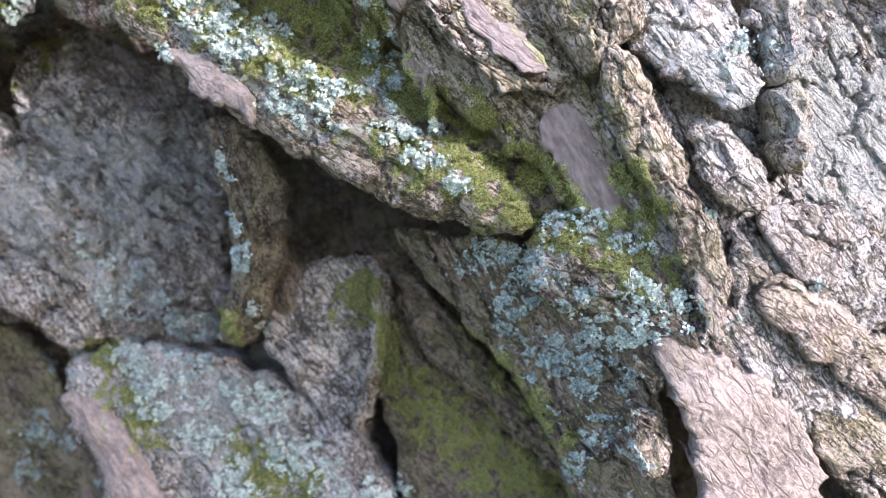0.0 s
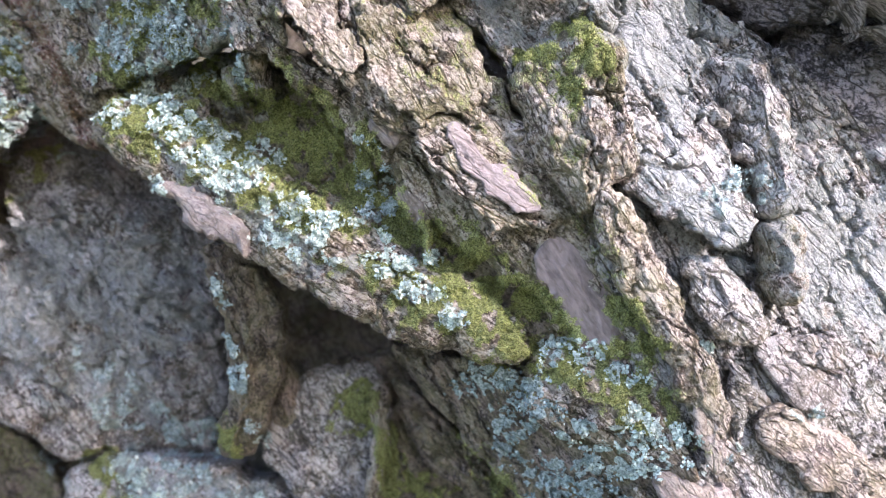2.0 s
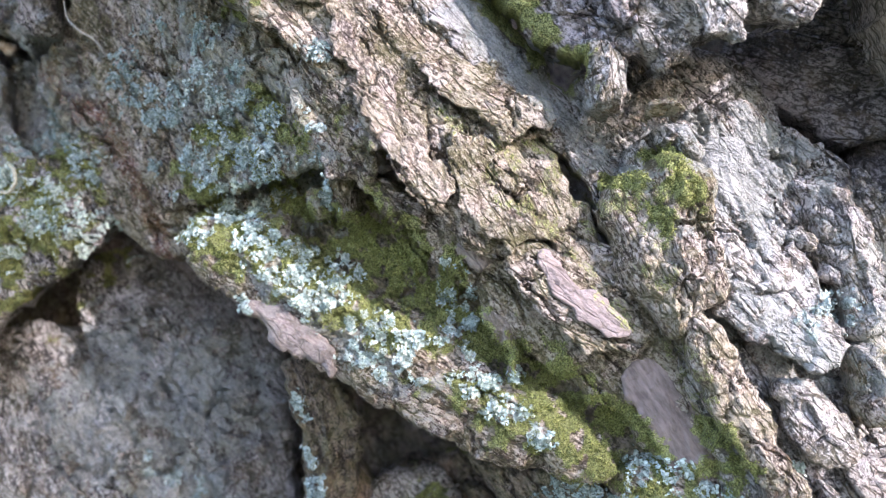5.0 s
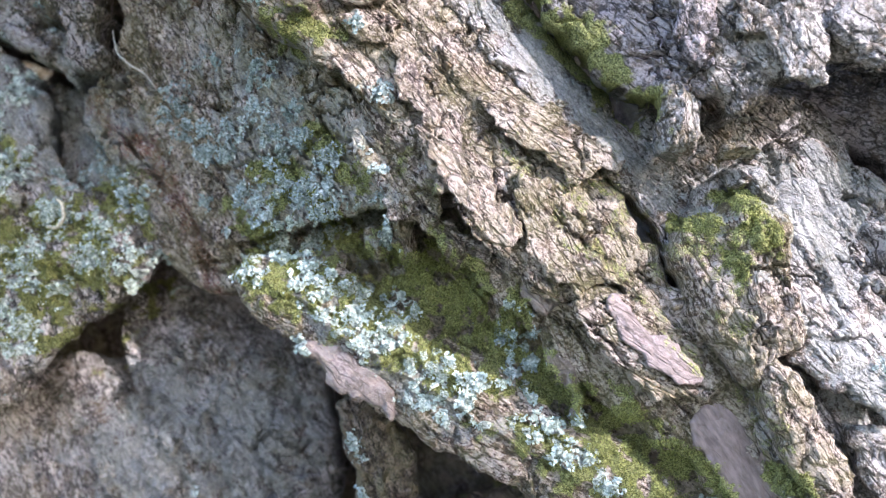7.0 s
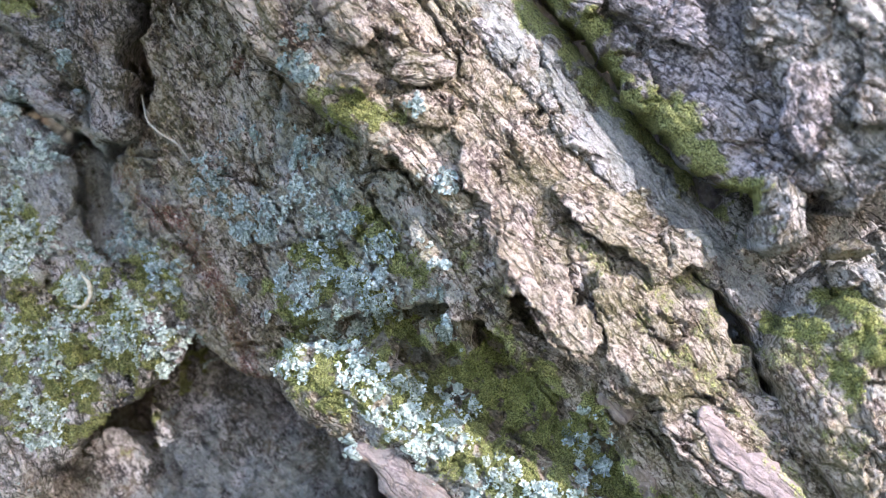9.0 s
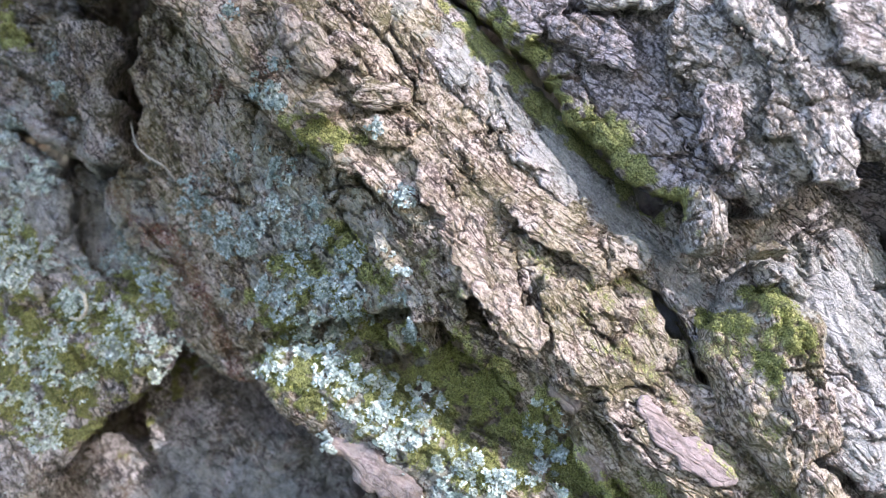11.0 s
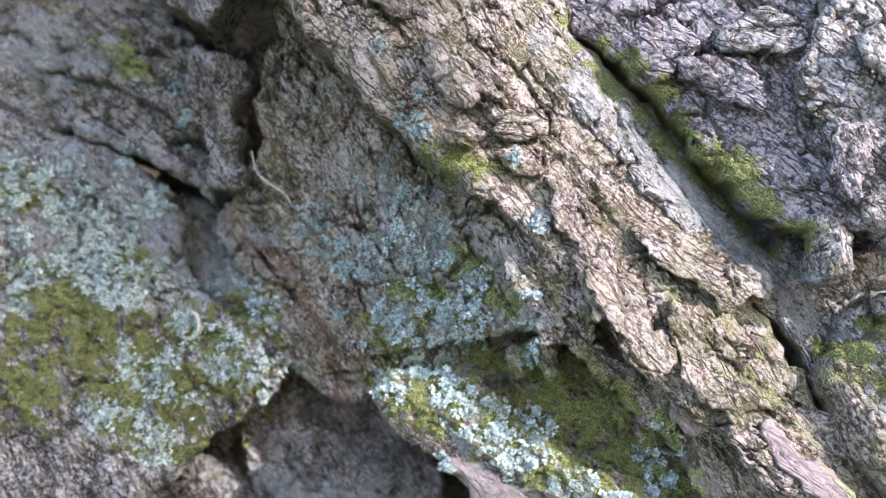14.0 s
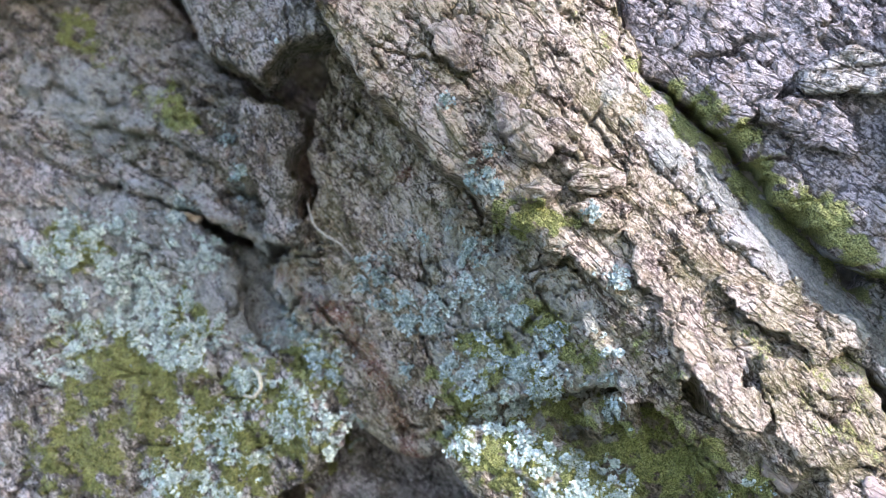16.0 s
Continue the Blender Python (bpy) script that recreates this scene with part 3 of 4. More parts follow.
trunk = tagged(new("tree_trunk"), "old tree trunk with deeply furrowed, flaking grey-brown bark", "tree trunk")
trunk.location = (0, 0, 0)

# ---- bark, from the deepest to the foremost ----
piece("bark_body", [(-301, 336), (379, 336), (379, -240), (-301, -240)], (-135.0, 0, 0), 10, SHADE_BROWN, coarse=4, lump=4, turn=-60)
piece("bark_body", [(-243, -14), (-170, -37), (-152, -68), (-133, -101), (-123, -155), (-243, -155)], (-112.0, 0, 0), 20, SHADE_BROWN, "mossy bark in a hollow, coloured dark for shade", coarse=2, lump=3, dome=3)
piece("bark_body", [(-168, 111), (-126, 116), (-94, 86), (-84, 44), (-81, 4), (-80, -25), (-91, -41), (-120, -41), (-141, -17), (-151, 31)], (-65.0, -0.2, -0.1), 25, GREY, "weathered grey bark face", dome=3, rim=8, flake=3.4, fibre=0.6, crack=3.8, grit=0.5, lump=6, bow=(-0.005, 0, 1))
piece("bark_body", [(-216, 62), (-165, 52), (-152, 39), (-134, 36), (-126, 13), (-119, -16), (-123, -30), (-138, -41), (-150, -25), (-208, -8)], (-61.5, -0.05, -0.06), 20, GREY, "flaking grey bark face", dome=3, rim=5, turn=-58, flake=1.8, crack=2, fibre=1.6, bow=(-0.004, 0, 1))
piece("bark_body", [(-142, -46), (-123, -34), (-97, -36), (-73, -41), (-52, -49), (-38, -65), (-17, -83), (3, -134), (-134, -140), (-123, -86), (-138, -61)], (-60.5, 0.1, 0.0), 25, GREY, dome=3, rim=6, flake=1.4, lump=2.5)
piece("bark_body", [(-138, -52), (-127, -49), (-114, -66), (-99, -86), (-93, -106), (-112, -106), (-122, -82), (-135, -62)], (-60.0, 0.029, -0.038), 10, TAN, "smooth pinkish bark strip", bare=0.8, dome=2, rim=4)
piece("bark_body", [(-68, -20), (-48, -6), (-29, 0), (-17, -16), (-18, -35), (-24, -47), (-28, -68), (-16, -88), (-36, -89), (-44, -55), (-60, -41)], (-54.0, -0.1, 0.06), 25, GREY, dome=2, rim=8, flake=0.8)
piece("bark_body", [(-64, -2), (-55, 1), (-47, -7), (-43, -18), (-52, -27), (-60, -24)], (-49.0, -0.3, 0.0), 22, SHADE_BROWN, "fibrous wall in the hollow, coloured dark for shade", dome=2, rim=7, turn=-78, fibre=2.2, flake=0.8)
piece("bark_body", [(-49, -8), (-32, 0), (-12, 2), (12, -10), (24, -37), (47, -75), (58, -108), (57, -137), (-5, -133), (-19, -65), (-29, -36), (-49, -20)], (-65.8, -0.152, -0.049), 25, SHADE_BROWN, dome=0, rim=6, turn=-52, lump=1.5)
piece("bark_body", [(-18, -6), (-10, -8), (7, -29), (27, -49), (44, -68), (54, -90), (42, -86), (23, -63), (1, -43), (-13, -27)], (-50.6, 0.088, 0.105), 16, SHADE_BROWN, "brown bark ridge in the gully", dome=3, rim=4, turn=-48, fibre=1.6)
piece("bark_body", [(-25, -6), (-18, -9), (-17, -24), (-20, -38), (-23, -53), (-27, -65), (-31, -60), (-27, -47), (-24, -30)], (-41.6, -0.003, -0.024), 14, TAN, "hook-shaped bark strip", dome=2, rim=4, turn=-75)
piece("bark_body", [(-72, 42), (-60, 39), (-52, 30), (-49, 16), (-51, 0), (-58, -18), (-66, -32), (-73, -35), (-79, -29), (-72, -17), (-69, 2), (-69, 21)], (-28.5, 0.172, 0.493), 22, SHADE_BROWN, "curled dark bark flap", dome=4, rim=6, turn=-72, fibre=4.5, flake=0.8)
piece("bark_body", [(-177, 254), (-127, 249), (-125, 210), (-135, 174), (-141, 138), (-161, 131), (-176, 157), (-179, 198)], (-108.0, 0, 0), 24, SHADE_BROWN, "recess in the bark with its shade in the colour", coarse=2, rim=5)
piece("bark_body", [(-188, 152), (-162, 152), (-140, 132), (-133, 108), (-148, 98), (-172, 110), (-186, 128)], (-55.0, 0.25, -0.1), 22, SHADE_GREY, dome=2, rim=5, flake=2.4, crack=2, lump=4)
piece("bark_body", [(-128, 252), (-71, 240), (-60, 159), (-70, 108), (-86, 82), (-106, 73), (-120, 73), (-132, 86), (-149, 101), (-159, 126), (-156, 139), (-151, 146), (-146, 154), (-138, 158), (-138, 168), (-140, 178), (-136, 189), (-131, 199), (-126, 212), (-127, 234)], (-15.5, 0.42, 0.28), 30, TAN, "rough grey-brown bark in the gully", rim=4, flake=2.6, crack=2.2, grit=0.8, fibre=1.4, turn=-55, lump=2.6)
piece("bark_body", [(-321, 213), (-258, 192), (-226, 179), (-196, 166), (-174, 146), (-171, 126), (-162, 108), (-137, 100), (-130, 91), (-138, 77), (-153, 67), (-171, 51), (-179, 35), (-302, 42)], (-36.4, -0.036, -0.132), 45, GREY, "bark block overgrown with moss and lichen", under=14, dome=4, rim=6, turn=-60, flake=2.8, crack=2.6, lump=3.5)
piece("bark_body", [(-374, 340), (-232, 313), (-190, 231), (-164, 203), (-154, 170), (-161, 161), (-185, 185), (-217, 195), (-334, 226)], (-50.7, 0.073, -0.394), 30, SHADE_GREY, coarse=2, rim=6, turn=-40, flake=3, crack=2.6, lump=4)
piece("bark_body", [(-337, 262), (-247, 236), (-214, 215), (-188, 197), (-167, 174), (-157, 150), (-158, 141), (-170, 153), (-196, 166), (-226, 177), (-258, 189), (-333, 207)], (-44.0, 0.1, -0.12), 25, SHADE_GREY, rim=5, turn=-38, flake=2.6, fibre=2.4, crack=2, lump=3)
piece("bark_body", [(-166, 178), (-158, 193), (-150, 191), (-141, 186), (-143, 173), (-145, 162), (-144, 146), (-149, 141), (-155, 150), (-161, 164)], (-14.5, 0.1, 0.05), 22, SHADE_GREY, "hanging tongue of grey bark", dome=3, rim=4, turn=-68, fibre=6, flake=2, lump=2.5, fray=1.6)
piece("bark_body", [(-184, 262), (-113, 238), (-114, 205), (-123, 203), (-142, 202), (-147, 193), (-161, 198), (-176, 214)], (2.2, 0.399, -0.131), 22, SHADE_GREY, rim=4, turn=-60, fibre=3.5, flake=1.5, lump=2.5)
piece("bark_body", [(-17, 9), (3, 5), (22, 2), (35, -5), (65, -17), (67, -26), (59, -37), (63, -50), (67, -74), (79, -109), (54, -120), (39, -70), (22, -40), (3, -18), (-12, -3)], (-4.9, 0.8, 0.47), 40, SHADE_BROWN, "lichen-grown underside of the bark ridge", rim=5, flake=1.1, turn=-50)
piece("bark_body", [(-98, 85), (-69, 99), (-43, 99), (-16, 87), (3, 63), (22, 47), (40, 30), (63, 11), (67, -3), (51, -5), (28, 4), (9, 12), (-15, 24), (-39, 38), (-66, 57), (-85, 68)], (-6.4, 0.378, 0.278), 22, SHADE_BROWN, rim=5, flake=0.8, turn=-42)
piece("bark_body", [(-128, 198), (-95, 174), (-75, 150), (-56, 129), (-44, 111), (-35, 91), (-45, 87), (-54, 94), (-62, 94), (-72, 92), (-90, 91), (-107, 87), (-114, 90), (-128, 109), (-142, 136), (-138, 168)], (3.1, 0.721, 0.292), 22, TAN, "bark slope grown with lichen", rim=5, under=5, flake=2.0, crack=1.8, grit=0.6, lump=1.8, turn=-52)
piece("bark_body", [(-132, 264), (-65, 262), (-56, 219), (-41, 186), (-42, 164), (-21, 133), (5, 100), (23, 73), (38, 44), (16, 52), (-7, 64), (-21, 76), (-37, 97), (-58, 121), (-80, 139), (-95, 153), (-106, 169), (-117, 180), (-123, 193), (-126, 214), (-128, 237)], (32.5, -0.105, 0.033), 40, TAN, "long ridge of tan flaking bark", rim=4, flake=0.9, fibre=0.9, crack=1.15, grit=0.25, dome=1)
piece("bark_body", [(-31, 83), (-10, 77), (11, 73), (25, 68), (35, 48), (45, 34), (56, 13), (66, -1), (54, -3), (34, 12), (20, 28), (3, 38), (-13, 57), (-28, 71)], (16.4, 0.234, 0.347), 30, TAN, rim=5, flake=1)
piece("bark_body", [(-57, 276), (-32, 260), (-36, 213), (-39, 189), (-38, 176), (-25, 162), (-12, 150), (-3, 136), (11, 119), (24, 101), (43, 79), (27, 66), (13, 93), (-24, 129), (-49, 164), (-63, 190), (-75, 269)], (17.3, -0.588, -0.365), 25, GREY, "smooth pale grey furrow floor", rim=4, flake=0.7, fibre=0.8, crack=0.9, grit=0.32, lump=1)
piece("bark_body", [(22, 92), (57, 112), (80, 97), (94, 89), (138, 53), (168, 9), (165, -53), (70, -50), (56, -4), (42, 34), (27, 65)], (17.5, -0.11, 0.04), 35, GREY, rim=5, flake=1, fibre=0.6, crack=1.4, grit=0.22, turn=-55)
piece("bark_body", [(44, 183), (140, 154), (141, 104), (120, 100), (109, 99), (101, 95), (88, 104), (74, 113), (57, 127), (38, 148)], (8.0, 0.35, 0.1), 30, PURPLE, "dark purplish bark slab", rim=6, turn=-20, flake=0.8)
piece("bark_body", [(101, 100), (109, 109), (126, 113), (151, 105), (135, 44), (115, 61), (107, 68), (102, 82)], (7.0, 0.237, -0.388), 25, PURPLE, "dark purplish bark slab", rim=5, turn=-40, flake=0.9)
piece("bark_plate", [(-42, 178), (-42, 190), (-46, 215), (33, 192), (36, 150), (30, 117), (26, 117), (16, 114), (9, 117), (2, 126), (-5, 134), (-12, 145), (-22, 158), (-31, 169)], (36.4, 0.432, 0.161), 26, PURPLE, "purplish flank of a great bark plate", rim=3, under=5, flake=0.8, fibre=0.5, crack=1.2, grit=0.22, lump=0.8, dome=0, turn=-45)
piece("bark_plate", [(17, 185), (107, 172), (102, 149), (86, 131), (74, 124), (63, 120), (52, 122), (47, 118), (40, 117), (38, 112), (32, 109), (26, 118), (19, 141), (16, 160)], (54.6, 0.154, 0.206), 26, SILVER, "sunlit crown of a great bark plate", rim=4, under=5, flake=0.8, fibre=0.8, crack=1.4, lump=0.5, grit=0.22, turn=-50)
# added plate, mostly outside the view, that casts shade on the purplish slab
piece("bark_plate", [(84, 130), (112, 84), (160, 80), (198, 90), (198, 240), (90, 240)], (50.0, 0, 0), 30, SILVER, "bark plate added to cast shade on the slab", rim=5, coarse=2)
piece("bark_body", [(12, 116), (34, 128), (60, 124), (76, 104), (71, 94), (55, 85), (29, 89), (17, 96)], (17.0, 0, 0), 25, GREY, rim=5)
piece("bark_plate", [(31, 144), (40, 145), (46, 139), (50, 130), (52, 119), (48, 115), (43, 116), (37, 125), (31, 132)], (56.6, 0.156, 0.208), 5, SILVER, "striated silvery bark plate", dome=0.7, rim=1.5, fibre=2, lump=0.4, turn=-62, under=2, fray=1.4)
piece("bark_plate", [(43, 155), (51, 161), (66, 160), (64, 141), (56, 137), (50, 140), (45, 146)], (62.6, 0.156, 0.208), 5, SILVER, "pale sunlit bark plate", dome=0.6, rim=1.5, bare=0.3, lump=0.4, turn=-25, under=2, fray=1.3)
piece("bark_plate", [(50, 131), (57, 136), (68, 131), (66, 117), (58, 119), (53, 124)], (60.0, 0.156, 0.208), 5, SILVER, dome=0.6, rim=1.5, fibre=1.6, lump=0.4, turn=-35, under=2)
piece("bark_plate", [(11, 156), (19, 160), (26, 154), (28, 147), (22, 139), (15, 141), (14, 149)], (53.0, 0.3, 0.19), 4, SILVER, "rounded silvery bark scale", dome=0.8, rim=1.5, fibre=1.5, lump=0.4, turn=-40, under=1.5, fray=1.4)
piece("bark_plate", [(-25, 170), (-17, 174), (-9, 170), (-8, 165), (-14, 160), (-19, 156), (-23, 162)], (38.0, 0.426, 0.172), 3, PURPLE, dome=0.6, rim=1.5, lump=0.4, turn=-30, under=1.5)
piece("bark_plate", [(-7, 171), (10, 171), (17, 164), (10, 160), (-5, 162)], (47.5, 0.426, 0.172), 3, SILVER, "layered bark scale", dome=0.6, rim=1.5, fibre=1.5, lump=0.4, turn=-20, under=1.5)
piece("bark_plate", [(14, 120), (23, 121), (26, 113), (26, 103), (17, 100), (15, 108)], (41.0, 0, 0), 16, GREY, "stubby knot of bark", dome=3, rim=4, turn=-75, fibre=2.2)
piece("bark_plate", [(28, 103), (33, 106), (39, 105), (42, 102), (37, 100), (30, 100)], (42.0, 0, 0), 10, TAN, "rounded bark knot", dome=3, rim=4)
piece("bark_plate", [(32, 99), (44, 100), (46, 94), (44, 88), (36, 93)], (34.0, 0, 0), 10, GREY, dome=3, rim=4)
piece("bark_plate", [(22, 161), (28, 161), (35, 153), (39, 144), (35, 142), (29, 147), (24, 154)], (60.2, 0.156, 0.208), 3, SILVER, "striated silvery bark plate", dome=0.6, fibre=2, lump=0.3, rim=1.5, turn=-58, under=3)
piece("bark_plate", [(30, 168), (39, 168), (47, 160), (46, 154), (40, 152), (34, 157)], (63.8, 0.156, 0.208), 3, SILVER, dome=0.6, fibre=1.6, lump=0.3, rim=1.5, turn=-45, under=3)
piece("bark_plate", [(17, 139), (23, 139), (28, 131), (28, 121), (23, 121), (19, 129)], (51.5, 0.156, 0.208), 3, PURPLE, "layered bark scale", dome=0.6, fibre=1.8, lump=0.3, rim=1.5, turn=-62, under=3)
piece("bark_plate", [(-14, 163), (-1, 162), (7, 153), (8, 146), (-1, 149), (-10, 155)], (42.4, 0.426, 0.172), 3, PURPLE, dome=0.6, fibre=1.6, lump=0.3, rim=1.5, turn=-35, under=3)
piece("bark_plate", [(20, 85), (30, 87), (35, 93), (43, 92), (47, 84), (49, 66), (50, 54), (44, 51), (40, 44), (37, 43), (30, 53), (24, 64), (20, 75)], (35.0, 0.28, 0.06), 20, TAN, "moss-capped column of bark", dome=4, rim=6, turn=-65, fibre=1.5)
piece("bark_plate", [(38, 52), (45, 52), (51, 44), (58, 30), (66, 15), (72, -2), (77, -15), (68, -16), (60, 3), (52, 15), (45, 28), (40, 40)], (30.3, -0.079, 0.149), 16, TAN, "long tan bark plate", dome=2, rim=3, turn=-58, fibre=1.5)
piece("bark_plate", [(46, 95), (57, 97), (64, 85), (69, 72), (72, 62), (79, 52), (80, 41), (76, 35), (65, 38), (54, 44), (47, 52), (45, 68)], (31.5, -0.05, -0.12), 12, SILVER, "rough silvery bark plate", dome=2, rim=3, turn=-50, under=3, flake=0.7, fibre=0.6, crack=1.1, grit=0.22)
piece("bark_plate", [(71, 86), (82, 88), (88, 84), (92, 73), (95, 60), (95, 49), (89, 41), (83, 42), (82, 52), (78, 62), (75, 76)], (26.5, 0.02, -0.12), 12, GREY, "upright lump of bark", dome=4, rim=5, turn=-62, fibre=1.4, grit=0.25)
piece("bark_plate", [(82, 42), (92, 45), (97, 37), (97, 27), (93, 20), (87, 20), (83, 27)], (28.0, -0.0, -0.0), 12, TAN, "rounded bark knob", dome=4, rim=6, turn=-60)
piece("bark_plate", [(67, 73), (73, 73), (76, 66), (68, 65)], (30.5, 0, 0), 8, GREY, dome=1.5, rim=3, turn=-40)
piece("bark_plate", [(61, 33), (73, 34), (79, 27), (88, 16), (87, 12), (78, 8), (70, 14), (64, 23)], (27.5, -0.031, 0.017), 12, GREY, dome=2, rim=3, turn=-50, under=3)
piece("bark_plate", [(80, 8), (91, 14), (104, 11), (110, -1), (107, -12), (99, -11), (89, -2)], (19.2, -0.092, 0.146), 8, GREY, "flat pale bark plate", dome=0.5, flake=0.4, bare=0.35, rim=1.5)
piece("bark_plate", [(84, -9), (91, -6), (99, -12), (119, -23), (151, -43), (152, -65), (120, -44), (104, -34), (93, -25), (86, -17)], (16.5, -0.115, 0.025), 14, TAN, "long slanting bark plate", dome=1, rim=2.5, turn=-38, fibre=0.8, bare=0.35, crack=1.2)
piece("bark_plate", [(54, -23), (66, -24), (77, -29), (84, -36), (97, -44), (101, -55), (103, -70), (121, -103), (76, -101), (72, -66), (65, -52), (62, -38)], (17.6, -0.099, 0.07), 14, TAN, "broad pinkish bark plate", dome=1, rim=2, flake=0.5, bare=0.7, crack=0.9, fibre=0.3)
piece("bark_plate", [(102, -39), (111, -38), (121, -46), (151, -68), (151, -93), (121, -77), (111, -65), (102, -57)], (12.0, -0.0, -0.0), 14, TAN, dome=1, rim=3, turn=-40)
piece("bark_plate", [(62, 3), (68, 1), (74, -10), (73, -22), (69, -23), (66, -13)], (25.0, -0.0, -0.0), 6, TAN, "thin tan bark flake", dome=1, rim=1.5, bare=0.5, turn=-65)
piece("bark_plate", [(74, 8), (78, 6), (84, -3), (82, -10), (78, -18), (75, -9), (77, -1)], (21.0, 0, 0), 8, GREY, dome=1, rim=2)
piece("bark_plate", [(51, -27), (60, -30), (63, -38), (55, -39), (51, -33)], (17.0, 0, 0), 6, TAN, dome=1.5, rim=2.5)
piece("bark_plate", [(50, -44), (59, -43), (64, -55), (61, -66), (53, -60)], (14.0, 0, 0), 9, TAN, dome=2, rim=3)
piece("bark_plate", [(-61, 91), (-53, 93), (-51, 85), (-54, 80), (-58, 79), (-61, 84)], (3.0, 0, 0), 9, TAN, "mossy knob of bark over a hollow", dome=3, rim=4, turn=-75)
piece("bark_plate", [(-51, 90), (-44, 89), (-45, 81), (-48, 78), (-51, 82)], (7.0, 0, 0), 9, TAN, "mossy knob of bark over a hollow", dome=3, rim=4, turn=-80)
piece("bark_body", [(-104, 80), (-90, 84), (-81, 86), (-69, 84), (-62, 71), (-48, 63), (-33, 55), (-17, 44), (-4, 34), (8, 28), (17, 23), (25, 13), (24, 7), (20, 2), (10, 5), (-5, 8), (-21, 15), (-33, 22), (-48, 29), (-56, 35), (-69, 44), (-78, 53), (-87, 59), (-96, 65)], (2.0, 0.043, -0.185), 24, TAN, "jutting bark ridge capped with moss and lichen", dome=5, rim=6, under=10, turn=-36, flake=1)
piece("bark_plate", [(-82, 57), (-74, 59), (-61, 50), (-53, 45), (-53, 36), (-57, 36), (-69, 44), (-77, 51)], (2.8, 0.043, -0.185), 5, TAN, "smooth pinkish edge of the ridge", dome=1, bare=0.75, rim=3, turn=-38)
piece("bark_plate", [(-52, 44), (-43, 39), (-33, 32), (-20, 26), (-17, 19), (-22, 16), (-33, 23), (-47, 29)], (8.2, 0.043, -0.185), 5, TAN, dome=1.5, rim=3, turn=-36, fibre=1.5)
piece("bark_plate", [(-16, 22), (-5, 21), (3, 16), (-1, 9), (-10, 11), (-17, 15)], (11.7, 0.043, -0.185), 5, TAN, dome=1.5, rim=3, turn=-30)
piece("bark_plate", [(3, 18), (14, 20), (23, 13), (22, 7), (18, 4), (7, 8)], (13.9, 0.043, -0.185), 5, TAN, dome=1.5, rim=3, turn=-30)
piece("bark_body", [(25, 6), (34, 10), (43, 9), (52, 4), (60, -4), (65, -15), (66, -21), (56, -23), (46, -20), (39, -17), (29, -16), (23, -5)], (14.8, 0.249, -0.213), 16, TAN, "mossy end of the bark ridge", dome=4, rim=5, turn=-40)
piece("bark_plate", [(39, -7), (46, -6), (50, -9), (47, -13), (41, -12)], (20.0, 0, 0), 5, TAN, dome=1, rim=3)
piece("bark_plate", [(-27, 123), (-14, 120), (-2, 112), (9, 103), (7, 100), (-2, 98), (-9, 102), (-18, 107), (-25, 114)], (30.7, -0.088, 0.01), 2.5, TAN, "lifted bark plate with a curled lip", dome=0.6, rim=0.9, turn=-38, under=1.2, fray=1.5, lump=0.5)
piece("bark_plate", [(-51, 135), (-45, 131), (-40, 120), (-32, 110), (-26, 100), (-17, 86), (-19, 80), (-27, 82), (-34, 90), (-40, 99), (-43, 111), (-48, 121)], (33.0, -0.088, 0.01), 2, TAN, "long scaly bark flake", dome=0.6, rim=0.9, turn=-52, under=1.2, bare=0.25, fray=1.5, lump=0.5)
piece("bark_plate", [(-42, 108), (-38, 107), (-31, 98), (-28, 90), (-33, 90), (-39, 99)], (34.9, -0.088, 0.01), 1.6, TAN, dome=0.24, rim=0.8, turn=-52, bare=0.4, fray=1.5, lump=0.5)
piece("bark_plate", [(-17, 101), (-12, 100), (-6, 92), (2, 85), (10, 73), (16, 67), (10, 67), (0, 73), (-5, 68), (-12, 73), (-16, 82), (-19, 90)], (29.5, -0.088, 0.01), 2.5, TAN, "flaking tan bark plate", dome=0.6, rim=0.9, turn=-50, under=1.2, fray=1.5, lump=0.5)
piece("bark_plate", [(-61, 125), (-52, 125), (-47, 111), (-42, 98), (-45, 91), (-53, 91), (-56, 103), (-61, 112)], (23.0, -0.088, 0.01), 2.5, TAN, dome=0.8, rim=1.35, turn=-60, fray=1.5, lump=0.5)
piece("bark_plate", [(-44, 89), (-34, 88), (-25, 81), (-27, 75), (-36, 78), (-42, 83)], (20.5, -0.088, 0.01), 2.5, TAN, dome=0.6, rim=1.35, turn=-35, fray=1.5, lump=0.5)
piece("bark_plate", [(-56, 93), (-48, 95), (-45, 88), (-48, 79), (-52, 81)], (12.0, -0.0, -0.0), 8, TAN, dome=2.5, rim=4, turn=-75)
piece("bark_plate", [(-30, 148), (-26, 147), (-24, 139), (-16, 136), (-17, 130), (-24, 133), (-29, 140)], (27.0, -0.0, -0.0), 4, TAN, dome=1, rim=2)
piece("bark_plate", [(-62, 141), (-55, 143), (-47, 141), (-51, 134), (-59, 135)], (34.1, -0.088, 0.01), 2.5, TAN, "rounded bark knob", dome=1, rim=1.8, fray=1.5, lump=0.5)
piece("bark_plate", [(-85, 141), (-76, 142), (-64, 140), (-66, 134), (-76, 136)], (28.6, 0.545, 0.452), 6, TAN, "mossy bark knob", dome=2.5, rim=4, turn=-10)
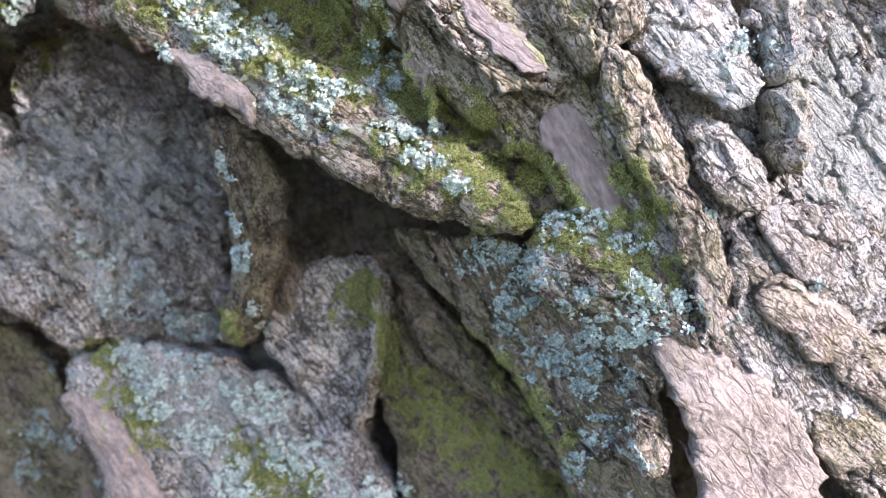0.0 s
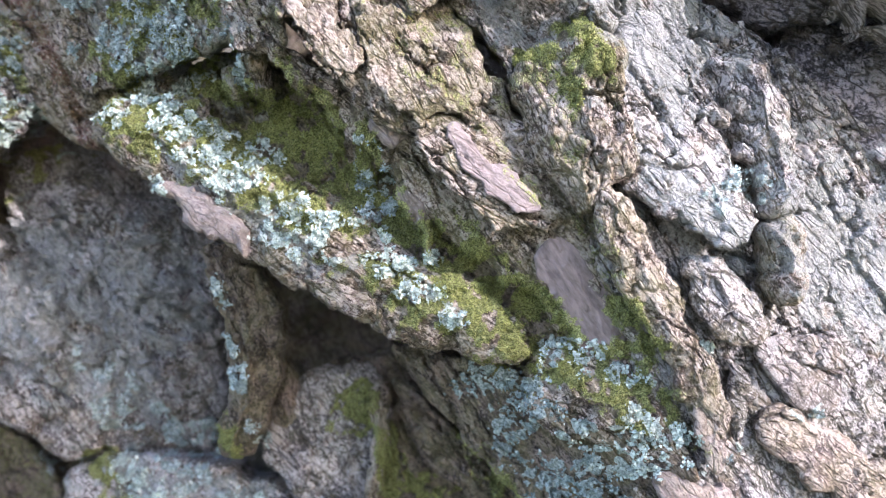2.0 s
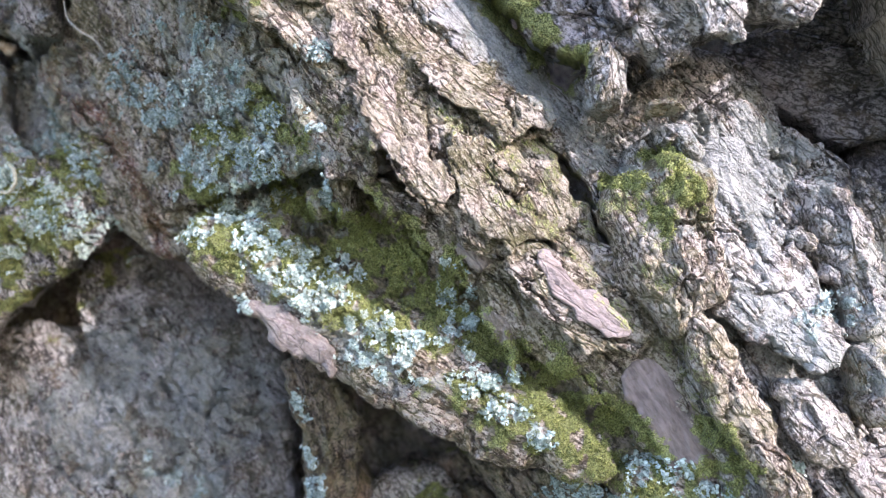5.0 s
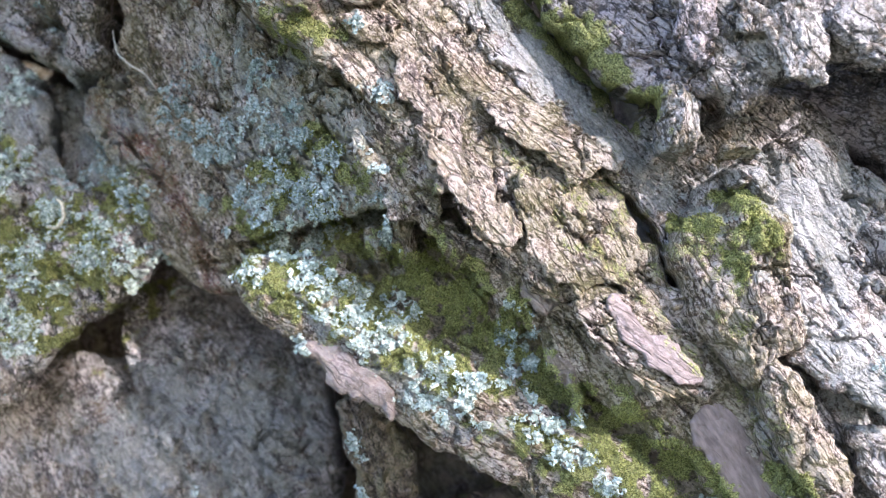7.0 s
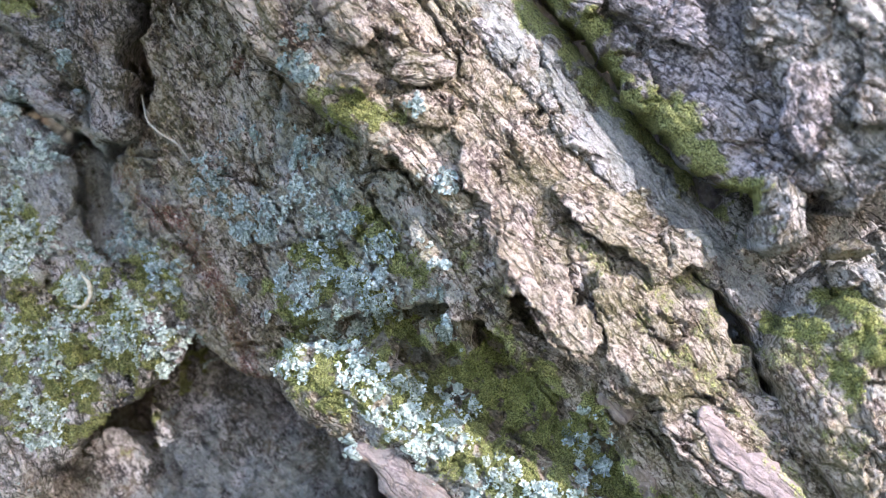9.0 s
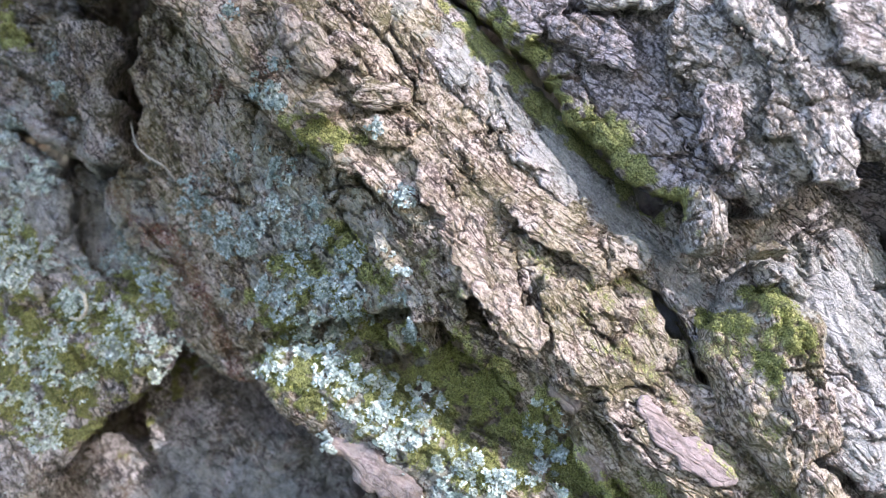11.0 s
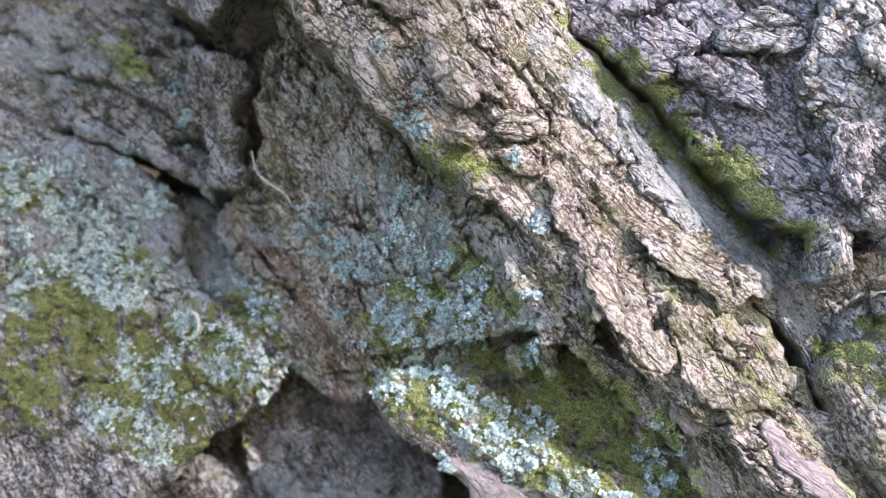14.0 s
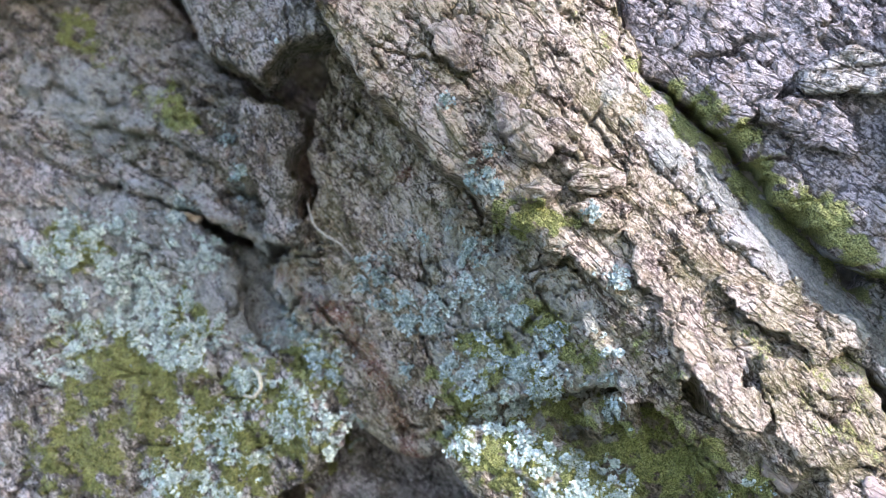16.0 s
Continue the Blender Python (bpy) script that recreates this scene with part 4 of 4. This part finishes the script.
piece("bark_plate", [(-85, 172), (-77, 170), (-69, 161), (-66, 153), (-72, 151), (-79, 159)], (41.0, -0.1, 0.05), 4, TAN, "pale bark scale", dome=1.5, rim=1.2, bare=0.3, turn=-48, under=2, fray=1.4)
piece("bark_plate", [(-79, 148), (-73, 151), (-66, 148), (-64, 145), (-70, 142), (-78, 144)], (39.2, -0.1, 0.05), 4, TAN, "pale bark scale", dome=1.5, rim=1.2, bare=0.3, turn=-20, under=2, fray=1.4)
piece("bark_plate", [(-64, 147), (-56, 152), (-47, 147), (-49, 143), (-59, 143)], (37.4, -0.1, 0.05), 4, TAN, "bark scale", dome=1.5, rim=2, turn=-12, fibre=1.6, under=3)
piece("bark_plate", [(-68, 164), (-61, 163), (-56, 154), (-63, 148), (-67, 154)], (39.2, -0.1, 0.05), 4, TAN, "bark scale", dome=1.5, rim=2, turn=-40)
piece("bark_plate", [(-96, 173), (-89, 167), (-82, 156), (-81, 149), (-88, 151), (-95, 161)], (37.5, -0.1, 0.05), 5, TAN, dome=1.5, rim=2.5, turn=-50, fibre=1.4)
piece("bark_plate", [(-104, 183), (-97, 181), (-94, 173), (-98, 168), (-103, 173)], (37.5, 0, 0), 4, GREY, "bark scale with ringed layers", dome=1.5, rim=2)
piece("bark_plate", [(-97, 188), (-89, 192), (-82, 182), (-83, 175), (-90, 177)], (41.0, 0, 0), 4, TAN, "pale bark scale", dome=1, rim=1.2, bare=0.4, turn=-48, under=2, fray=1.3)
piece("bark_plate", [(-102, 154), (-92, 150), (-91, 146), (-97, 146)], (22.0, -0.0, -0.0), 4, TAN, dome=1, rim=2)
piece("bark_plate", [(-6, 69), (1, 72), (16, 65), (27, 54), (34, 44), (29, 39), (15, 41), (5, 50), (-1, 57)], (26.5, -0.035, 0.024), 7, TAN, "bark plate with a bare purplish scar", dome=1, rim=2, turn=-40)
piece("bark_plate", [(1, 67), (8, 66), (17, 59), (30, 45), (22, 44), (12, 50), (5, 58)], (28.6, -0.04, 0.03), 1.6, PURPLE, "bare purplish scar", dome=0.4, rim=1, bare=0.85, lump=0.5, turn=-40)
piece("bark_plate", [(-12, 58), (-6, 59), (-2, 52), (-2, 39), (-1, 32), (-4, 37), (-9, 44)], (10.0, 0, 0), 8, TAN, "pale pointed bark splinter", dome=2, rim=3, bare=0.7, turn=-65)
piece("bark_plate", [(25, 33), (34, 42), (43, 33), (49, 20), (53, 9), (48, 2), (40, 9), (32, 20)], (14.2, -0.067, 0.158), 4, TAN, "smooth pink oval scar", dome=1, rim=2, bare=1.0, turn=-58)
piece("bark_plate", [(-19, 76), (-12, 76), (-5, 68), (-12, 63), (-18, 69)], (19.0, -0.0, -0.0), 4, TAN, "bare reddish spot", dome=1, rim=2, bare=0.8)
piece("bark_plate", [(-33, 77), (-21, 74), (-15, 64), (-17, 56), (-25, 61), (-31, 69)], (2.0, -0.0, -0.0), 8, TAN, dome=2, rim=3)
piece("bark_plate", [(16, 40), (27, 40), (33, 34), (25, 31), (19, 34)], (11.0, -0.0, -0.0), 8, TAN, dome=1.5, rim=3)
piece("bark_plate", [(-251, 102), (-236, 85), (-222, 68), (-211, 48), (-239, 50), (-255, 82)], (-53.0, -0.0, -0.0), 8, GREY, dome=2, rim=3, turn=-52, fibre=1.8)
piece("bark_plate", [(-256, 146), (-239, 130), (-222, 111), (-208, 93), (-199, 68), (-216, 74), (-234, 97), (-258, 122)], (-38.5, -0.05, -0.1), 9, GREY, "long slanting plate of grey bark", dome=1.5, rim=3, turn=-52, fibre=2, flake=1.6, under=3)
piece("bark_plate", [(-195, 114), (-176, 109), (-178, 101), (-192, 104)], (-33.0, -0.0, -0.0), 5, GREY, dome=1.5, rim=3)
piece("bark_plate", [(-181, 166), (-166, 157), (-168, 152), (-183, 160)], (-30.0, -0.0, -0.0), 5, GREY, "smooth grey bark strip", dome=1, rim=2, bare=0.4, turn=-35)

mesh_pieces()

# ---- what grows on the bark ----
fv, fu = np.gradient(front, CELL)


def on_bark(u, v):
    i = np.clip(((v - V0) / CELL).round().astype(int), 1, NV - 2)
    j = np.clip(((u - U0) / CELL).round().astype(int), 1, NU - 2)
    d = np.maximum.reduce([front[i, j], front[i + 1, j], front[i - 1, j], front[i, j + 1], front[i, j - 1]])
    n = np.stack([-np.clip(fu[i, j], -1.2, 1.2), -np.clip(fv[i, j], -1.2, 1.2), np.ones(len(u))], -1)
    return d, n / np.linalg.norm(n, axis=1, keepdims=True)


def lobe_shape(rng):
    """A lichen lobe of unit length, widening to a scalloped tip, with a raised rim: points (along, across, up) and faces."""
    notch = rng.uniform(0.0, 0.25)
    rows = ((0.0, 0.18), (0.5, 0.40), (0.85, 0.52), (1.08, 0.30))
    points = []
    for k, (at, half) in enumerate(rows):
        for c in (-1.0, 0.0, 1.0):
            end = at - notch * (c == 0) * (k == 3)
            points.append((end, half * c * rng.uniform(0.8, 1.2), 0.14 * abs(c) + 0.12 * at * at + rng.uniform(-0.05, 0.05)))
    faces = [(3 * k + c, 3 * k + c + 3, 3 * k + c + 4, 3 * k + c + 1) for k in range(3) for c in range(2)]
    return np.array(points), np.array(faces)


LOBE_RNG = np.random.RandomState(21)
LOBES = [lobe_shape(LOBE_RNG) for _ in range(8)]
GROWN = np.random.RandomState(33)
LICHEN_WORDS = {"pale_lichen": "pale grey-green leafy lichen growing on bark", "blue_grey_lichen": "blue-grey leafy lichen growing on bark",
                "teal_lichen": "dull teal lichen lobes growing on bark"}


def lichen_lobes(cu, cv, long, wide, turn, count, material, size=0.72):
    """A lichen colony: leafy lobes in small rosettes, over an ellipse with a frayed edge."""
    r = GROWN
    count = int(count * 4.4)
    c, s = math.cos(radians(turn)), math.sin(radians(turn))
    hearts = max(3, int(long * wide / 3.0))
    ra, rt = np.sqrt(r.rand(hearts)) * 1.05, r.rand(hearts) * 2 * np.pi
    ha, hb = ra * np.cos(rt) * long, ra * np.sin(rt) * wide
    pick = r.randint(0, hearts, count)
    way = r.rand(count) * 2 * np.pi
    spread = size * r.uniform(0.9, 2.8, hearts)
    off = r.rand(count) ** 0.6 * spread[pick]
    a, b = ha[pick] + np.cos(way) * off, hb[pick] + np.sin(way) * off
    u, v = cu + a * c - b * s, cv + a * s + b * c
    fray = fbm(u / 5, v / 5, 2, 77)
    round_, which = rosettes(u, v)
    ok = (np.hypot(a / long, b / wide) + 0.5 * fray < 1.15) & (round_ * (which > BALD[material]) > r.uniform(0.05, 0.9, count))
    u, v, way, off = u[ok], v[ok], way[ok], off[ok]
    d, n = on_bark(u, v)
    middle = np.median(d)
    ok = np.abs(d - middle) < 26
    u, v, way, off, d, n = u[ok], v[ok], way[ok], off[ok], d[ok], n[ok]
    m = len(u)
    if m < 3:
        return
    heading = way + radians(turn) + r.normal(0, 0.5, m)
    t = np.stack([np.cos(heading), np.sin(heading), np.zeros(m)], -1)
    t = t - n * (t * n).sum(1, keepdims=True)
    t /= np.linalg.norm(t, axis=1, keepdims=True)
    lift = r.uniform(0.05, 0.8, m)[:, None]
    t2 = t * np.cos(lift) + n * np.sin(lift)
    n2 = n * np.cos(lift) - t * np.sin(lift)
    w = np.cross(n2, t2)
    scale = (size * r.uniform(0.55, 1.25, m))
    base = np.stack([u, v, d + 0.1 + 0.55 * np.clip(2 - off / size, 0, 2) + r.uniform(0, 0.3, m)], -1)
    pts, fcs, at = [], [], 0
    for kind in range(len(LOBES)):
        sel = np.arange(m) % len(LOBES) == kind
        p, f = LOBES[kind]
        q = base[sel][:, None] + scale[sel][:, None, None] * (p[None, :, :1] * t2[sel][:, None] + p[None, :, 1:2] * w[sel][:, None] + p[None, :, 2:] * n2[sel][:, None])
        pts.append(q.reshape(-1, 3))
        k = int(sel.sum())
        fcs.append((f[None] + (np.arange(k) * len(p))[:, None, None]).reshape(-1, 4) + at)
        at += k * len(p)
    pts, fcs = np.concatenate(pts), np.concatenate(fcs)
    ob = sheet("lichen", in_world(pts[:, 0], pts[:, 1], pts[:, 2]), fcs[:, ::-1], material, None, {})
    tagged(ob, LICHEN_WORDS[material.name], "lichen", "lichen on the bark", "stuff")


def moss_cushion(cu, cv, long, wide, turn, count):
    """A moss cushion: many tiny leaning tufts where the moss lies thickest."""
    r = GROWN
    c, s = math.cos(radians(turn)), math.sin(radians(turn))
    ra, rt = np.sqrt(r.rand(count)), r.rand(count) * 2 * np.pi
    a, b = ra * np.cos(rt) * long, ra * np.sin(rt) * wide
    u, v = cu + a * c - b * s, cv + a * s + b * c
    thick = cover(u, v, [(cu, cv, long, wide, turn)], 301) * step01(-0.35, 0.25, fbm(u / 5.5, v / 5.5, 3, 311) + 0.3)
    ok = thick > 0.45
    u, v = u[ok], v[ok]
    d, n = on_bark(u, v)
    ok = np.abs(d - np.median(d)) < 16 if len(d) else ok[:0]
    u, v, d, n = u[ok], v[ok], d[ok], n[ok]
    m = len(u)
    if m < 20:
        return
    tip = n + r.normal(0, 0.45, (m, 3))
    tip /= np.linalg.norm(tip, axis=1, keepdims=True)
    side = np.cross(tip, r.normal(0, 1, (m, 3)))
    side /= np.linalg.norm(side, axis=1, keepdims=True)
    other = np.cross(tip, side)
    wide_, high = r.uniform(0.11, 0.22, m)[:, None], r.uniform(0.22, 0.5, m)[:, None]
    base = np.stack([u, v, d - 0.1], -1)
    ring = [base + wide_ * (math.cos(k * 2.094) * side + math.sin(k * 2.094) * other) for k in range(3)]
    mid = [base + high * 0.55 * tip + 1.25 * wide_ * (math.cos(k * 2.094 + 0.5) * side + math.sin(k * 2.094 + 0.5) * other) for k in range(3)]
    top = base + high * tip
    pts = np.stack(ring + mid + [top], 1).reshape(-1, 3)
    tris = np.array([(0, 1, 4), (0, 4, 3), (1, 2, 5), (1, 5, 4), (2, 0, 3), (2, 3, 5), (3, 4, 6), (4, 5, 6), (5, 3, 6)])
    faces = (tris[None] + (np.arange(m) * 7)[:, None, None]).reshape(-1, 3)
    tagged(sheet("moss", in_world(pts[:, 0], pts[:, 1], pts[:, 2]), faces, MOSS, None, {}), "yellow-green moss cushion growing in the bark's furrows", "moss", "moss on the bark", "stuff")



for colony in LICHENS:
    lichen_lobes(*colony)
for cushion in TUFTED:
    moss_cushion(*cushion)

# the trunk behind, closed all round, and the ground that it stands on
rows, cols = 120, 160
ang, hgt = np.meshgrid(np.linspace(0, 2 * np.pi, cols, endpoint=False), np.linspace(-0.1, 6.0, rows))
rad = 0.52 + 0.22 * np.exp(-np.clip(hgt, 0, 9) / 0.25) + 0.02 * fbm(ang * 8, hgt * 2.2, 3, 401)
rad[-1] = 0.02
pts = np.stack([rad * np.sin(ang), 0.36 + 0.62 - rad * np.cos(ang), hgt], -1).reshape(-1, 3)
k = np.arange(rows * cols).reshape(rows, cols)
nxt = np.roll(k, -1, 1)
faces = np.stack([k[:-1], nxt[:-1], nxt[1:], k[1:]], -1).reshape(-1, 4)
sheet("stem", pts, faces, GREY, trunk, {"grain": np.stack([hgt * 300, ang * 160, hgt * 0], -1).reshape(-1, 3)})

# an added, unseen collar round the furrowed bark: a coarse swelling that closes the trunk above, below and beside it
# and keeps the sun out of the hollows
rim_u, rim_v = (-316.0, 172.0), (-124.0, 268.0)
mu, mv, hu, hv = sum(rim_u) / 2, sum(rim_v) / 2, (rim_u[1] - rim_u[0]) / 2, (rim_v[1] - rim_v[0]) / 2
around = np.linspace(0, 2 * np.pi, 240, endpoint=False)
square = np.maximum(np.abs(np.cos(around)), np.abs(np.sin(around)))
ring_u, ring_v = np.cos(around) / square, np.sin(around) / square
rings = []
for k in range(26):
    away = max(0, k - 3) * 14.0
    wave = 12 * fbm(ring_u * 5 + 9, ring_v * 5 + k * 0.4, 3, 431) * (k > 3)
    level = -150 + 45 * k if k < 3 else 5 - 290 * (away / 308.0) ** 1.5
    rings.append(np.stack([mu + ring_u * (hu + away), mv + ring_v * (hv + away), level + wave + 20 * ring_u * (k > 2)], -1))
collar = np.array(rings)
k = np.arange(26 * 240).reshape(26, 240)
nxt = np.roll(k, -1, 1)
faces = np.stack([k[:-1], nxt[:-1], nxt[1:], k[1:]], -1).reshape(-1, 4)
pts = in_world(collar[..., 0], collar[..., 1], collar[..., 2]).reshape(-1, 3)
sheet("sun_block_collar", pts, faces, GREY, trunk, {"grain": collar.reshape(-1, 3)})

soil = bpy.data.materials.new("grassy_soil")
soil.use_nodes = True
st = soil.node_tree
where = node(st, "TexCoord").outputs["Object"]
st.links.new(ramp(st, noise_of(st, where, 9.0, 8.0), ((0.35, (0.05, 0.04, 0.02)), (0.5, (0.07, 0.08, 0.03)), (0.65, (0.12, 0.15, 0.05)))), st.nodes["Principled BSDF"].inputs["Base Color"])
st.nodes["Principled BSDF"].inputs["Roughness"].default_value = 0.95
gu, gv = np.meshgrid(np.linspace(-1, 1, 121), np.linspace(-1, 1, 121))
gx, gy = np.sign(gu) * np.abs(gu) ** 4 * 900, np.sign(gv) * np.abs(gv) ** 4 * 900
pts = np.stack([gx, gy, 0.03 * fbm(gx * 1.3, gy * 1.3, 3, 411) * (np.hypot(gx, gy) < 60)], -1).reshape(-1, 3)
k = np.arange(121 * 121).reshape(121, 121)
faces = np.stack([k[:-1, :-1], k[:-1, 1:], k[1:, 1:], k[1:, :-1]], -1).reshape(-1, 4)
tagged(sheet("ground", pts, faces, soil, None, {}), "grassy brown soil round the trunk", "ground", kind="structure")


# an unseen tree, added behind the viewer so that its stem and broken limb shade the bark's sunken side
def far_along(p, q, away):
    """The place that lies `away` metres towards the sun from the bark at (p, q)."""
    return Vector((p / 1000, 0.25, 1 + q / 1000)) + away * to_sun


def round_timber(name, start, end, r0, r1, seed, parent):
    axis = (end - start).normalized()
    side = axis.orthogonal().normalized()
    other = axis.cross(side)
    rows, cols = 40, 40
    k, a = np.meshgrid(np.linspace(0, 1, rows), np.linspace(0, 2 * np.pi, cols, endpoint=False), indexing="ij")
    length = (end - start).length
    r = (r0 + (r1 - r0) * k) * (1 + 0.05 * fbm(k * length * 4, np.cos(a) * 3 + 5, 3, seed))
    r[0], r[-1] = r[0] * 0.02, r[-1] * 0.02
    pts = np.array(start)[None, None] + (k * length)[..., None] * np.array(axis) + (r * np.cos(a))[..., None] * np.array(side) + (r * np.sin(a))[..., None] * np.array(other)
    i = np.arange(rows * cols).reshape(rows, cols)
    j = np.roll(i, -1, 1)
    faces = np.stack([i[:-1], j[:-1], j[1:], i[1:]], -1).reshape(-1, 4)
    return sheet(name, pts.reshape(-1, 3), faces, GREY, parent, {"grain": np.stack([k * length * 300, a * 60, k * 0], -1).reshape(-1, 3)})


tree = tagged(new("unseen_shade_tree"), "plain grey tree added out of view to shade the bark", "tree")
edge = far_along(-140 - 240 / 0.763, 0, 2.2)
round_timber("stem", Vector((edge.x, edge.y, -0.1)), Vector((edge.x, edge.y, 5.5)), 0.26, 0.22, 501, tree)
down = Vector((-0.54, 0, -0.84)) * (0.085 / 0.72)
round_timber("shade_limb", far_along(-180, 118, 2.2) + down, far_along(24, -10, 2.2) + down, 0.09, 0.08, 511, tree)
low = Vector((-0.54, 0, -0.84)) * (0.22 / 0.72)
round_timber("shade_limb", far_along(-180, 118, 2.25) + low, far_along(10, -10, 2.25) + low, 0.09, 0.08, 521, tree)


# ---- small things caught in the bark ----
def wire(name, places, radius, material, label, category):
    """A thin round thread through places (u, v, lift over the bark)."""
    u, v, lift = np.array(places, float).T
    d, _ = on_bark(u, v)
    t, fine = np.linspace(0, 1, len(u)), np.linspace(0, 1, 28)
    d = np.full(len(u), np.median(d)) + lift
    line = np.stack([np.interp(fine, t, q) for q in (u, v, d)], -1)
    for _ in range(3):
        line[1:-1] = (line[:-2] + line[1:-1] * 2 + line[2:]) / 4
    way = np.gradient(line, axis=0)
    way /= np.linalg.norm(way, axis=1, keepdims=True)
    side = np.cross(way, (0.3, 0.2, 0.9))
    side /= np.linalg.norm(side, axis=1, keepdims=True)
    other = np.cross(way, side)
    a = np.arange(8) * math.pi / 4
    r = radius * (1 - 0.55 * np.abs(fine * 2 - 1) ** 3)[:, None, None]
    pts = (line[:, None] + r * (np.cos(a)[None, :, None] * side[:, None] + np.sin(a)[None, :, None] * other[:, None])).reshape(-1, 3)
    i = np.arange(28 * 8).reshape(28, 8)
    j = np.roll(i, -1, 1)
    faces = np.stack([i[:-1], j[:-1], j[1:], i[1:]], -1).reshape(-1, 4)
    tagged(sheet(name, in_world(pts[:, 0], pts[:, 1], pts[:, 2]), faces, material, None, {}), label, category)


def plain(name, colour):
    mat = bpy.data.materials.new(name)
    mat.use_nodes = True
    t = mat.node_tree
    pos = node(t, "TexCoord").outputs["Object"]
    t.links.new(ramp(t, noise_of(t, pos, 900.0, 3.0), ((0.35, tuple(0.55 * q for q in colour)), (0.65, colour))), t.nodes["Principled BSDF"].inputs["Base Color"])
    t.nodes["Principled BSDF"].inputs["Roughness"].default_value = 0.7
    return mat


HUSK, THREAD, RUST = plain("pale_husk", (0.50, 0.45, 0.34)), plain("grey_thread", (0.42, 0.38, 0.33)), plain("rusty_scrap", (0.55, 0.24, 0.07))
wire("curled_husk", [(-169, 97, 2), (-165, 96, 4), (-162, 99, 5), (-163, 104, 4), (-166, 106, 2)], 0.7, HUSK, "pale curled husk caught in the moss", "husk")
wire("root_thread", [(-142, 158, 1), (-140, 150, 3), (-136, 146, 4), (-131, 143, 3), (-128, 138, 1)], 0.35, THREAD, "thin grey root thread hanging on the bark", "thread")
wire("rusty_scrap", [(-144, 160, 3), (-142, 161.5, 4.5), (-140.5, 161, 3.5)], 0.75, RUST, "small rust-orange scrap stuck on bark", "scrap")
